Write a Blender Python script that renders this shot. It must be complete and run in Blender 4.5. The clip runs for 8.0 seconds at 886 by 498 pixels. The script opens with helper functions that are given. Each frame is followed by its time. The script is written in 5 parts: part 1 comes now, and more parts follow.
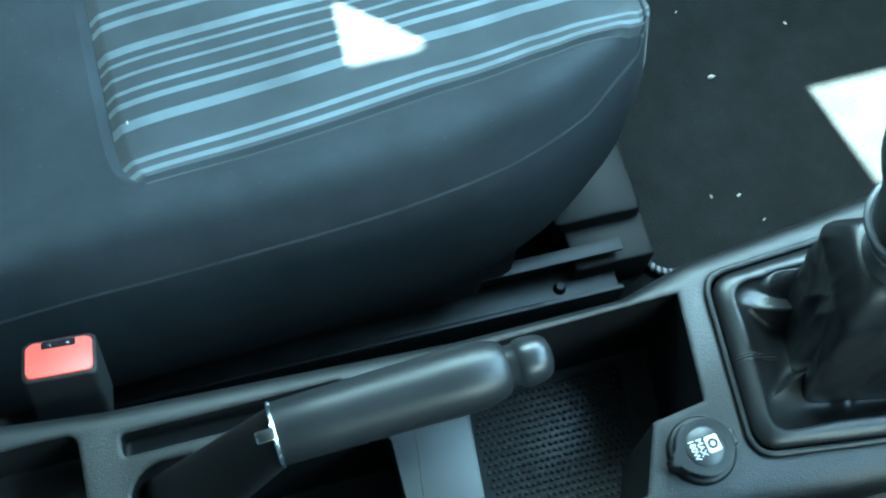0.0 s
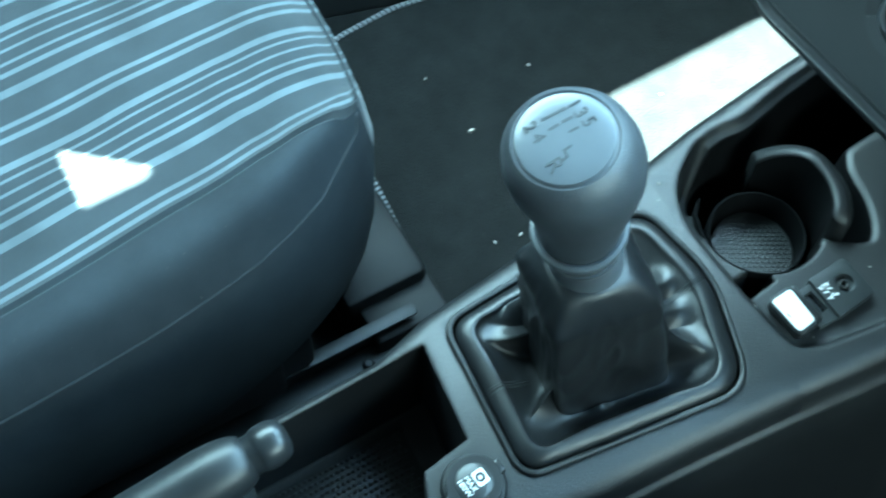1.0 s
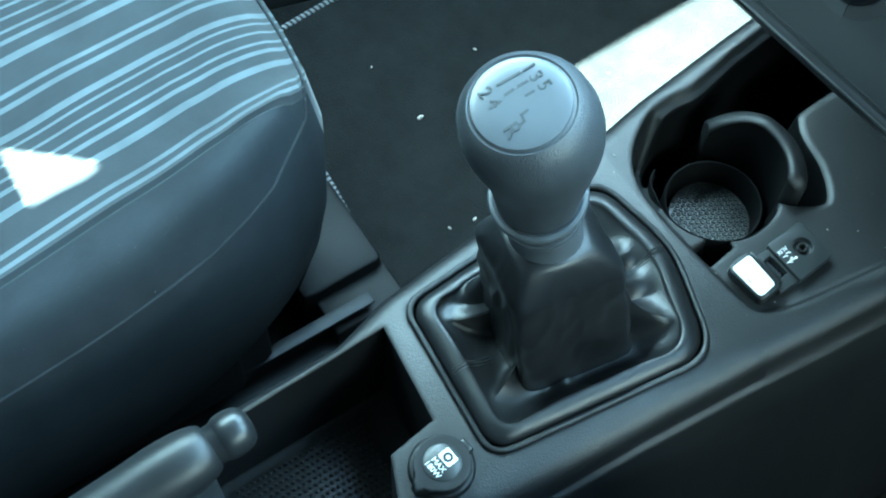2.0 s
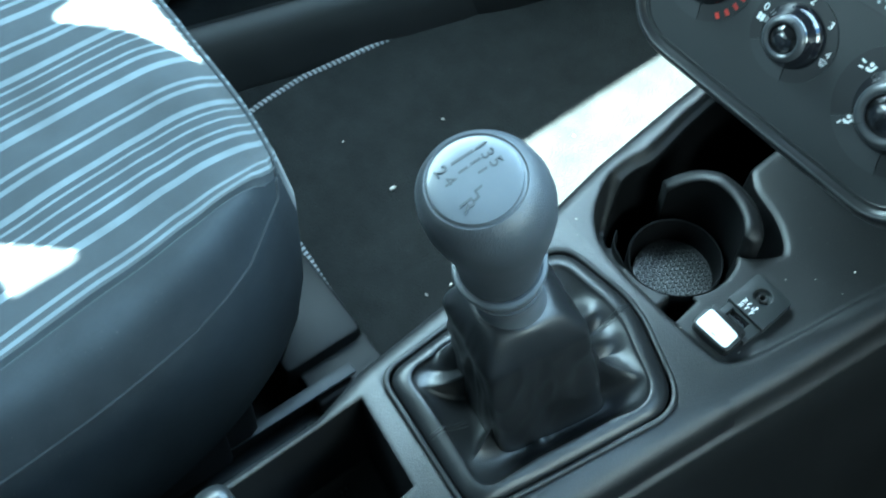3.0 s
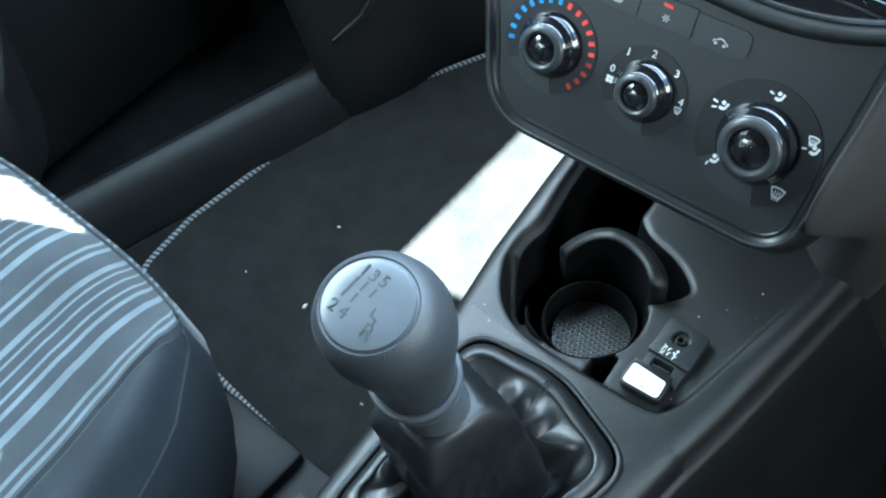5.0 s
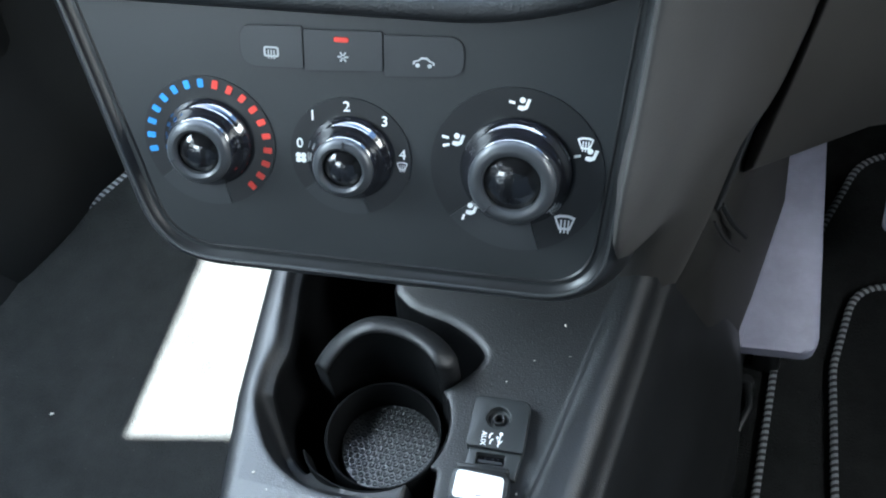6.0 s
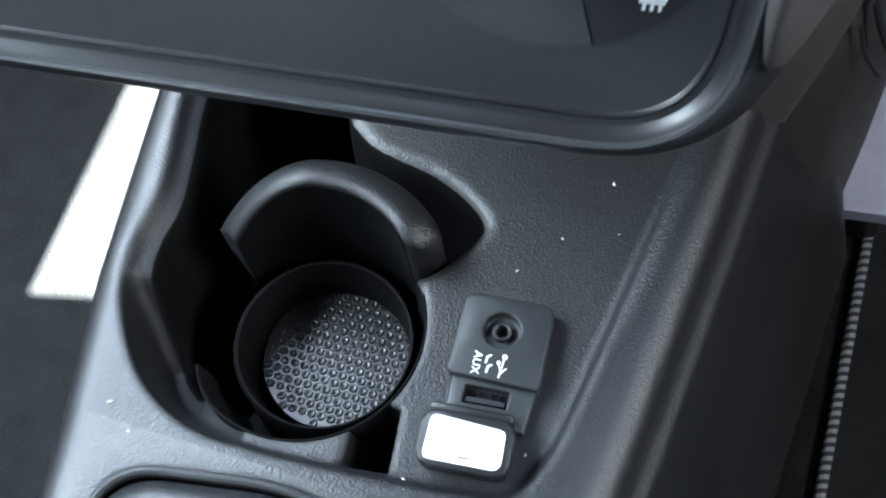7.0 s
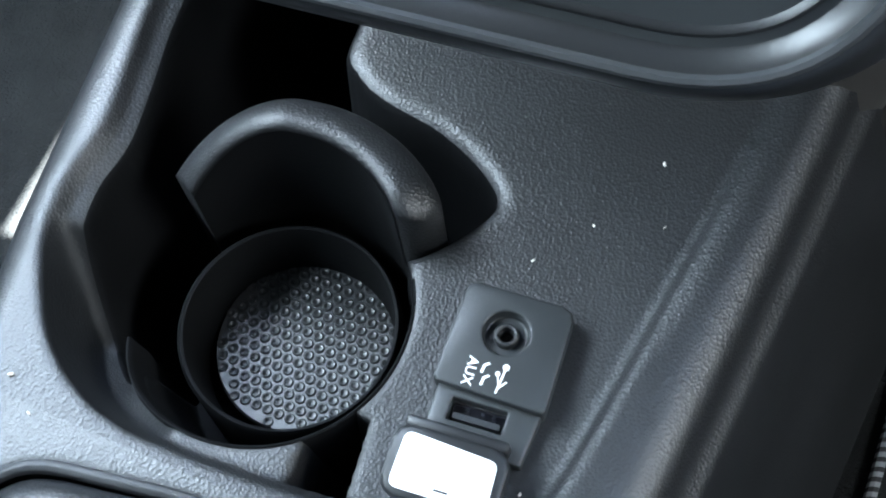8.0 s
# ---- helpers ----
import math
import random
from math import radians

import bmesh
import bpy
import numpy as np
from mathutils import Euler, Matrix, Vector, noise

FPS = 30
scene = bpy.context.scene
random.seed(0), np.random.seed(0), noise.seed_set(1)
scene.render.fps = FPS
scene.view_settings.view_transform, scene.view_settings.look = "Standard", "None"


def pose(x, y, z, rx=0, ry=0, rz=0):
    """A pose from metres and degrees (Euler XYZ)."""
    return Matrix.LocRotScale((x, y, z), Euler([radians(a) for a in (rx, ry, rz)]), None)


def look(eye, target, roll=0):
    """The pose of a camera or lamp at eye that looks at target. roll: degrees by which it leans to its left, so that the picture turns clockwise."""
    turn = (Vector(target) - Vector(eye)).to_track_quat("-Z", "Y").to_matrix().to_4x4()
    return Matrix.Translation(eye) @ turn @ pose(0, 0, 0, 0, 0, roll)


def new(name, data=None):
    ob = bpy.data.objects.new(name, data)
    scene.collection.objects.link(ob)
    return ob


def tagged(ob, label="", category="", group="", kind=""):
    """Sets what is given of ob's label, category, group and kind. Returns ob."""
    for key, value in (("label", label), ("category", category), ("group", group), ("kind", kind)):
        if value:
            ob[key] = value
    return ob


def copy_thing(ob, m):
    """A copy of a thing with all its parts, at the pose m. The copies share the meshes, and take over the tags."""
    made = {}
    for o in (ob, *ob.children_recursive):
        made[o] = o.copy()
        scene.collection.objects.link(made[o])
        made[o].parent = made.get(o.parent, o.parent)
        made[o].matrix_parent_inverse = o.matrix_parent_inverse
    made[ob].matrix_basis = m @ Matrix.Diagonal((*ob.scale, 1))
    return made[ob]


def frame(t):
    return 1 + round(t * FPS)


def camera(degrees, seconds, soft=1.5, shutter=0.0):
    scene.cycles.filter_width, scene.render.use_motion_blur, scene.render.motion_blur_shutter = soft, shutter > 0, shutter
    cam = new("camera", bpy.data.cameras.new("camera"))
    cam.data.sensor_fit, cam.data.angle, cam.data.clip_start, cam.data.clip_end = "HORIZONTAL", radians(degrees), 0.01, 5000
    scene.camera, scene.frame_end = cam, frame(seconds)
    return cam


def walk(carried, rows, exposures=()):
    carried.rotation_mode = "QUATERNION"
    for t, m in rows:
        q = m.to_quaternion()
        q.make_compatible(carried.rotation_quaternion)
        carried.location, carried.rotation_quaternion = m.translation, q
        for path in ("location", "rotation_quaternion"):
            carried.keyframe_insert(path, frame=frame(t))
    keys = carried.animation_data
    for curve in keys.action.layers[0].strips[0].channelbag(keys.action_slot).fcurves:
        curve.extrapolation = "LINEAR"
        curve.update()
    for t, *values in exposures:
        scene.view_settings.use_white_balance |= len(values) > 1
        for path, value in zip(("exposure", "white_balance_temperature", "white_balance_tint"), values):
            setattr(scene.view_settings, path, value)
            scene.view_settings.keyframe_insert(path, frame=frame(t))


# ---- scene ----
cam = camera(37.85, 8.0, soft=2.0, shutter=0.2)
PATH = [
    (0, 0.1537, -0.2942, 0.9592, 23.31, -3.03, 74.93),
    (0.5, 0.1862, -0.2468, 0.9750, 25.61, -0.34, 69.37),
    (1, 0.2018, -0.2194, 0.9874, 27.70, -0.79, 60.35),
    (1.2, 0.2015, -0.2180, 0.9907, 28.60, -1.61, 55.70),
    (2.3, 0.2094, -0.2265, 0.9711, 27.37, -1.47, 57.43),
    (2.5, 0.2136, -0.2253, 0.9753, 27.25, -1.28, 56.71),
    (3, 0.2156, -0.2219, 0.9977, 30.52, -0.58, 54.16),
    (3.5, 0.2203, -0.2237, 1.0174, 33.04, -1.18, 51.39),
    (4, 0.2196, -0.2202, 1.0184, 33.70, -1.75, 50.05),
    (4.2, 0.2217, -0.2177, 1.0177, 33.50, -1.45, 49.82),
    (5.3, 0.2030, -0.1838, 0.9876, 33.55, 5.90, 35.24),
    (5.5, 0.1831, -0.1518, 0.9493, 33.19, 5.40, 29.55),
    (6, 0.1461, -0.1099, 0.8940, 33.52, 5.78, 16.63),
    (6.5, 0.1362, -0.0848, 0.8548, 30.58, 3.55, 17.19),
    (7, 0.1031, 0.0061, 0.6980, 25.99, 5.47, 18.61),
    (7.5, 0.0921, 0.0406, 0.6208, 25.28, 6.40, 20.11),
    (8, 0.0932, 0.0380, 0.6275, 25.57, 4.30, 24.14),
]
walk(cam, [(t, pose(x, y, z, a, b, c)) for t, x, y, z, a, b, c in PATH],
     exposures=[(0.0, 5.90, 4920, -27), (2.3, 5.85, 4950, -24), (3.5, 5.76, 5220, -16), (4.2, 5.63, 5370, -12), (5.5, 5.65, 5670, -2), (6.0, 5.89, 5770, 2), (6.5, 6.04, 5770, 2), (7.0, 6.19, 5870, 5), (7.5, 5.72, 5820, 4), (8.0, 6.32, 5760, 3)])

# ---- world and light ----
world = bpy.data.worlds.new("sky")
world.use_nodes = True
scene.world = world
wn = world.node_tree.nodes
sky = wn.new("ShaderNodeTexSky")
sky.sky_type, sky.sun_disc = "NISHITA", False
sky.sun_elevation, sky.sun_rotation = radians(61), radians(-90)
wn["Background"].inputs[1].default_value = 0.05
world.node_tree.links.new(sky.outputs[0], wn["Background"].inputs[0])

SUN_WAY = Vector((0.486, 0.05, -0.875)).normalized()
sun = new("sun", bpy.data.lights.new("sun", "SUN"))
sun.data.energy, sun.data.angle, sun.data.color = 5.0, radians(0.5), (1.0, 0.96, 0.9)
sun.matrix_world = look((-2, 0, 3), Vector((-2, 0, 3)) + SUN_WAY)


def window_light(name, eye, target, w, h, watts, color=(0.75, 0.88, 1.0)):
    lamp = new(name, bpy.data.lights.new(name, "AREA"))
    lamp.data.shape, lamp.data.size, lamp.data.size_y = "RECTANGLE", w, h
    lamp.data.energy, lamp.data.color = watts, color
    lamp.matrix_world = look(eye, target)


window_light("windscreen_light", (0.0, 0.60, 1.16), (-0.05, 0.0, 0.5), 1.1, 0.42, 0.55, (0.86, 0.94, 1.0))
window_light("driver_window_light", (0.90, 0.22, 0.86), (0.0, 0.22, 0.15), 0.60, 0.40, 0.34, (1.0, 0.97, 0.94))
window_light("passenger_window_light", (-0.74, 0.03, 1.04), (-0.1, 0.05, 0.4), 0.80, 0.36, 0.66, (0.86, 0.94, 1.0))
window_light("rear_window_light", (-0.50, -1.3, 1.13), (0.0, 0.1, 0.5), 0.4, 0.3, 0.18, (0.9, 0.95, 1.0))

# ---- materials ----
def nodes_of(name):
    m = bpy.data.materials.new(name)
    m.use_nodes = True
    nt = m.node_tree
    return m, nt, nt.nodes["Principled BSDF"]


def node(nt, kind, **inputs):
    n = nt.nodes.new(kind)
    for key, value in inputs.items():
        n.inputs[key.replace("_", " ")].default_value = value
    return n


def surface(name, base, rough=0.5, vary=0.25, grain=900.0, bump=0.15, depth=0.0004, blotch=18.0, metal=0.0, spec=0.5,
            round_edge=0.0, coat=0.0, kind="NOISE", dust=0.0):
    """A grained surface: fine relief, and colour and gloss that drift at two scales."""
    m, nt, bsdf = nodes_of(name)
    tc = nt.nodes.new("ShaderNodeTexCoord")
    big = node(nt, "ShaderNodeTexNoise", Scale=blotch, Detail=5.0, Roughness=0.6)
    fine = node(nt, "ShaderNodeTexVoronoi", Scale=grain) if kind == "VORONOI" else node(nt, "ShaderNodeTexNoise", Scale=grain, Detail=3.0)
    for n in (big, fine):
        nt.links.new(tc.outputs["Object"], n.inputs["Vector"])
    ramp = nt.nodes.new("ShaderNodeMapRange")
    ramp.inputs[1].default_value, ramp.inputs[2].default_value = 0.3, 0.7
    ramp.inputs[3].default_value, ramp.inputs[4].default_value = 1 - vary, 1 + vary
    nt.links.new(big.outputs[0], ramp.inputs[0])
    mul = nt.nodes.new("ShaderNodeMix")
    mul.data_type, mul.blend_type = "RGBA", "MULTIPLY"
    mul.inputs[0].default_value = 1.0
    mul.inputs[6].default_value = (*base, 1)
    nt.links.new(ramp.outputs[0], mul.inputs[7])
    colour = mul.outputs[2]
    if dust:
        specks = node(nt, "ShaderNodeTexNoise", Scale=420.0, Detail=2.0)
        nt.links.new(tc.outputs["Object"], specks.inputs["Vector"])
        cut = nt.nodes.new("ShaderNodeMapRange")
        cut.inputs[1].default_value, cut.inputs[2].default_value = 0.72, 0.76
        cut.inputs[3].default_value, cut.inputs[4].default_value = 0.0, dust
        nt.links.new(specks.outputs[0], cut.inputs[0])
        over = nt.nodes.new("ShaderNodeMix")
        over.data_type = "RGBA"
        over.inputs[7].default_value = (0.35, 0.34, 0.32, 1)
        nt.links.new(cut.outputs[0], over.inputs[0])
        nt.links.new(colour, over.inputs[6])
        colour = over.outputs[2]
    nt.links.new(colour, bsdf.inputs["Base Color"])
    gloss = nt.nodes.new("ShaderNodeMapRange")
    gloss.inputs[3].default_value, gloss.inputs[4].default_value = max(0.02, rough - 0.08), min(1.0, rough + 0.08)
    nt.links.new(big.outputs[0], gloss.inputs[0])
    nt.links.new(gloss.outputs[0], bsdf.inputs["Roughness"])
    bsdf.inputs["Metallic"].default_value = metal
    bsdf.inputs["Specular IOR Level"].default_value = spec
    bsdf.inputs["Coat Weight"].default_value = coat
    b = node(nt, "ShaderNodeBump", Strength=bump, Distance=depth)
    nt.links.new(fine.outputs[0], b.inputs["Height"])
    if round_edge:
        bev = nt.nodes.new("ShaderNodeBevel")
        bev.samples = 4
        bev.inputs[0].default_value = round_edge
        nt.links.new(bev.outputs[0], b.inputs["Normal"])
    nt.links.new(b.outputs[0], bsdf.inputs["Normal"])
    return m


def plain(name, base, rough=0.4, metal=0.0, coat=0.0):
    m, nt, bsdf = nodes_of(name)
    bsdf.inputs["Base Color"].default_value = (*base, 1)
    bsdf.inputs["Roughness"].default_value = rough
    bsdf.inputs["Metallic"].default_value = metal
    bsdf.inputs["Coat Weight"].default_value = coat
    return m


def striped_cloth(name, dark, light):
    """Seat cloth: pale bands of several widths along the seat, over a fine weave."""
    m, nt, bsdf = nodes_of(name)
    uv = nt.nodes.new("ShaderNodeUVMap")
    sep = nt.nodes.new("ShaderNodeSeparateXYZ")
    nt.links.new(uv.outputs[0], sep.inputs[0])
    shift = nt.nodes.new("ShaderNodeMath")
    shift.operation = "ADD"
    shift.inputs[1].default_value = 2.5
    nt.links.new(sep.outputs[0], shift.inputs[0])
    wrap = nt.nodes.new("ShaderNodeMath")
    wrap.operation = "MODULO"
    wrap.inputs[1].default_value = 0.5
    nt.links.new(shift.outputs[0], wrap.inputs[0])
    total = None
    for at, half in ((0.002, 0.009), (0.069, 0.015), (0.189, 0.009), (0.233, 0.010), (0.329, 0.013), (0.369, 0.0055), (0.413, 0.0055), (0.462, 0.006), (0.502, 0.009)):
        c = nt.nodes.new("ShaderNodeMath")
        c.operation = "COMPARE"
        c.inputs[1].default_value, c.inputs[2].default_value = at, half
        nt.links.new(wrap.outputs[0], c.inputs[0])
        if total is None:
            total = c
        else:
            mx = nt.nodes.new("ShaderNodeMath")
            mx.operation = "MAXIMUM"
            nt.links.new(total.outputs[0], mx.inputs[0])
            nt.links.new(c.outputs[0], mx.inputs[1])
            total = mx
    tc = nt.nodes.new("ShaderNodeTexCoord")
    weave = node(nt, "ShaderNodeTexNoise", Scale=1400.0, Detail=2.0)
    soil = node(nt, "ShaderNodeTexNoise", Scale=25.0, Detail=4.0)
    nt.links.new(tc.outputs["Object"], weave.inputs["Vector"])
    nt.links.new(tc.outputs["Object"], soil.inputs["Vector"])
    pick = nt.nodes.new("ShaderNodeMix")
    pick.data_type = "RGBA"
    pick.inputs[6].default_value, pick.inputs[7].default_value = (*dark, 1), (*light, 1)
    nt.links.new(total.outputs[0], pick.inputs[0])
    mul = nt.nodes.new("ShaderNodeMix")
    mul.data_type, mul.blend_type = "RGBA", "MULTIPLY"
    mul.inputs[0].default_value = 0.7
    nt.links.new(pick.outputs[2], mul.inputs[6])
    ramp = nt.nodes.new("ShaderNodeMapRange")
    ramp.inputs[1].default_value, ramp.inputs[2].default_value = 0.3, 0.7
    ramp.inputs[3].default_value, ramp.inputs[4].default_value = 0.6, 1.3
    nt.links.new(soil.outputs[0], ramp.inputs[0])
    nt.links.new(ramp.outputs[0], mul.inputs[7])
    nt.links.new(mul.outputs[2], bsdf.inputs["Base Color"])
    bsdf.inputs["Roughness"].default_value = 0.9
    bsdf.inputs["Sheen Weight"].default_value = 0.25
    b = node(nt, "ShaderNodeBump", Strength=0.35, Distance=0.0005)
    nt.links.new(weave.outputs[0], b.inputs["Height"])
    nt.links.new(b.outputs[0], bsdf.inputs["Normal"])
    return m


def braid(name):
    """Twisted pale and dark yarn round a mat's edge; the UV's u runs along the cord in metres."""
    m, nt, bsdf = nodes_of(name)
    uv = nt.nodes.new("ShaderNodeUVMap")
    sep = nt.nodes.new("ShaderNodeSeparateXYZ")
    nt.links.new(uv.outputs[0], sep.inputs[0])
    a = nt.nodes.new("ShaderNodeMath")
    a.operation, a.inputs[1].default_value = "MULTIPLY", 190.0
    nt.links.new(sep.outputs[0], a.inputs[0])
    s = nt.nodes.new("ShaderNodeMath")
    s.operation = "ADD"
    nt.links.new(a.outputs[0], s.inputs[0])
    nt.links.new(sep.outputs[1], s.inputs[1])
    f = nt.nodes.new("ShaderNodeMath")
    f.operation = "FRACT"
    nt.links.new(s.outputs[0], f.inputs[0])
    g = nt.nodes.new("ShaderNodeMath")
    g.operation, g.inputs[1].default_value = "GREATER_THAN", 0.5
    nt.links.new(f.outputs[0], g.inputs[0])
    pick = nt.nodes.new("ShaderNodeMix")
    pick.data_type = "RGBA"
    pick.inputs[6].default_value, pick.inputs[7].default_value = (0.02, 0.02, 0.022, 1), (0.22, 0.225, 0.24, 1)
    nt.links.new(g.outputs[0], pick.inputs[0])
    nt.links.new(pick.outputs[2], bsdf.inputs["Base Color"])
    bsdf.inputs["Roughness"].default_value = 0.85
    return m


CONSOLE = surface("grained_dark_plastic", (0.0072, 0.0076, 0.0083), 0.45, 0.2, 1300, 0.42, 0.0003, 14, kind="VORONOI", spec=0.58, round_edge=0.004, dust=0.07)
SIDE = surface("smooth_dark_trim", (0.043, 0.040, 0.0375), 0.5, 0.25, 900, 0.25, 0.0003, 9, round_edge=0.004)
FLANK = surface("flank_plastic", (0.022, 0.0209, 0.0197), 0.5, 0.25, 900, 0.25, 0.0003, 9, spec=0.35, round_edge=0.004)
DOORTRIM = surface("dark_door_trim", (0.013, 0.0135, 0.014), 0.55, 0.25, 900, 0.25, 0.0003, 9, spec=0.3, round_edge=0.004)
SATIN = surface("satin_black_plastic", (0.011, 0.0115, 0.0125), 0.36, 0.15, 1200, 0.12, 0.0002, 20, round_edge=0.0015)
PANEL = surface("panel_satin_black", (0.0205, 0.0226, 0.0238), 0.40, 0.12, 1500, 0.12, 0.0002, 12, round_edge=0.001)
RING = surface("dial_ring_plastic", (0.010, 0.0108, 0.0118), 0.38, 0.1, 1500, 0.08, 0.0002, 20)
GLOSS = plain("gloss_black", (0.008, 0.008, 0.01), 0.06, 0.0, 0.6)
CHROME = plain("chrome", (0.75, 0.77, 0.8), 0.14, 1.0)
RUBBER = surface("black_rubber", (0.010, 0.0105, 0.0115), 0.45, 0.2, 1500, 0.3, 0.0003, 30, round_edge=0.0008)
LEATHER = surface("black_leather", (0.0095, 0.010, 0.011), 0.37, 0.3, 1100, 0.28, 0.0003, 22, kind="VORONOI", spec=0.5)
GRIP = surface("matte_grip_plastic", (0.009, 0.0095, 0.0105), 0.44, 0.12, 1400, 0.2, 0.0002, 30, spec=0.48)
GRIPEND = surface("satin_button_plastic", (0.013, 0.0137, 0.015), 0.36, 0.12, 1400, 0.1, 0.0002, 30)
COLLAR = surface("collar_grey_plastic", (0.075, 0.081, 0.09), 0.32, 0.12, 1500, 0.15, 0.0002, 30)
KNOB = surface("knob_soft_plastic", (0.038, 0.041, 0.046), 0.42, 0.12, 1500, 0.45, 0.0003, 30, kind="VORONOI")
CLOTH = surface("dark_seat_cloth", (0.027, 0.031, 0.036), 0.92, 0.22, 1600, 0.5, 0.0006, 22, spec=0.2, dust=0.08)
CLOTHSEAM = surface("seam_piping", (0.026, 0.029, 0.033), 0.8, 0.2, 1600, 0.4, 0.0004, 40, spec=0.25)
STRIPES = striped_cloth("striped_seat_cloth", (0.024, 0.029, 0.034), (0.105, 0.125, 0.140))
CARPET = surface("black_carpet", (0.012, 0.0125, 0.0125), 0.95, 0.4, 700, 1.0, 0.003, 40, spec=0.1)
MAT = surface("black_mat_pile", (0.0155, 0.0161, 0.0161), 0.95, 0.25, 600, 0.7, 0.0025, 35, spec=0.1, dust=0.05)
BRAID = braid("braided_edging")
WHITE = plain("white_print", (0.85, 0.86, 0.86), 0.5)
BLUE = plain("blue_print", (0.05, 0.3, 0.75), 0.5)
RED = plain("red_print", (0.75, 0.06, 0.04), 0.5)
BUCKLE_RED = surface("red_plastic", (0.75, 0.08, 0.06), 0.45, 0.12, 900, 0.15, 0.0003, 40)
METAL = surface("dull_steel", (0.022, 0.0235, 0.026), 0.5, 0.3, 500, 0.2, 0.0002, 40, metal=0.6)
DULL = surface("dull_black_plastic", (0.007, 0.0073, 0.008), 0.6, 0.3, 900, 0.3, 0.0003, 30, spec=0.3, round_edge=0.003)
# darker copy of the console plastic: shade of the wells put into the colour
WELLSHADE = surface("well_shade", (0.004, 0.0042, 0.0046), 0.75, 0.3, 900, 0.3, 0.0003, 30, spec=0.08)
PEDAL = surface("grey_rubber_rest", (0.36, 0.36, 0.46), 0.55, 0.2, 500, 0.35, 0.0004, 25)
MATRUBBER = surface("cup_mat_rubber", (0.018, 0.0188, 0.02), 0.42, 0.2, 1500, 0.3, 0.0003, 30, spec=0.6)
SHELL = surface("grey_lining", (0.06, 0.06, 0.06), 0.9, 0.15, 300, 0.3, 0.0005, 6)
PAPER = surface("grey_paper", (0.35, 0.36, 0.38), 0.7, 0.15, 300, 0.1, 0.0002, 30)
GROOVE = plain("engraved_mark", (0.012, 0.013, 0.015), 0.6)
ENGRAVE = plain("engraved_figure", (0.026, 0.028, 0.031), 0.5)
HEADLINER = surface("dark_grey_headliner", (0.06, 0.06, 0.06), 0.95, 0.08, 300, 0.3, 0.0005, 6)
SECTOR = surface("dial_sector_plastic", (0.028, 0.030, 0.0325), 0.38, 0.1, 1500, 0.08, 0.0002, 20)
RIM = surface("dial_rim_plastic", (0.035, 0.037, 0.04), 0.36, 0.1, 1500, 0.1, 0.0002, 40)
SPARK = surface("sparkling_black_cap", (0.006, 0.006, 0.007), 0.09, 0.3, 700, 0.35, 0.0008, 60, coat=1.0, dust=0.12)
# paler than the bezel: some wear, and the lip's highlight put into the colour
LIP = surface("worn_lit_bezel_edge", (0.036, 0.038, 0.040), 0.30, 0.18, 1200, 0.15, 0.0003, 60, dust=0.10)
CRUMB = surface("pale_crumb", (0.5, 0.47, 0.42), 0.9, 0.3, 900, 0.3, 0.0004, 200)


# ---- helpers for shapes ----
def thing(name, at, label="", category="", group="", kind=""):
    ob = new(name)
    ob.empty_display_size = 0.02
    ob.matrix_world = Matrix.Translation(at)
    return tagged(ob, label, category, group, kind)


def base_of(ob):
    p = Vector((0, 0, 0))
    while ob is not None:
        p = p + ob.location
        ob = ob.parent
    return p


def mesh_from(name, bm, material, smooth=True):
    me = bpy.data.meshes.new(name)
    bmesh.ops.recalc_face_normals(bm, faces=bm.faces)
    bm.to_mesh(me)
    bm.free()
    for m in (material if isinstance(material, (list, tuple)) else [material]):
        me.materials.append(m)
    if smooth:
        me.shade_smooth()
        me.set_sharp_from_angle(angle=radians(40))
    return me


def part(name, bm, material, parent, label="", smooth=True, kind=""):
    """Links a bmesh, given in world metres, as one mesh under a thing or part."""
    bm.transform(Matrix.Translation(-base_of(parent)))
    ob = new(name, mesh_from(name, bm, material, smooth))
    ob.parent = parent
    return tagged(ob, label, kind=kind)


def solo(name, bm, material, label, category, kind="", group="", smooth=True):
    """A thing that is one mesh; its origin stays at the world's."""
    return tagged(new(name, mesh_from(name, bm, material, smooth)), label, category, group, kind)


def prism(outline, z0, z1, m=None, bevel=0.0, segs=2):
    """An outline of (x, y), extruded from z0 to z1; m carries it to its place."""
    bm = bmesh.new()
    lo = [bm.verts.new((x, y, z0)) for x, y in outline]
    hi = [bm.verts.new((x, y, z1)) for x, y in outline]
    n = len(outline)
    bm.faces.new(lo[::-1])
    top = bm.faces.new(hi)
    for i in range(n):
        bm.faces.new((lo[i], lo[(i + 1) % n], hi[(i + 1) % n], hi[i]))
    if bevel:
        bmesh.ops.bevel(bm, geom=list(top.edges), offset=bevel, segments=segs, affect="EDGES", profile=0.5)
    if m is not None:
        bm.transform(m)
    return bm


def box(x0, x1, y0, y1, z0, z1, bevel=0.0, m=None, segs=2):
    bm = bmesh.new()
    bmesh.ops.create_cube(bm, size=1, matrix=Matrix.LocRotScale(((x0 + x1) / 2, (y0 + y1) / 2, (z0 + z1) / 2), None, (x1 - x0, y1 - y0, z1 - z0)))
    if bevel:
        bmesh.ops.bevel(bm, geom=bm.edges[:], offset=bevel, segments=segs, affect="EDGES", profile=0.5)
    if m is not None:
        bm.transform(m)
    return bm


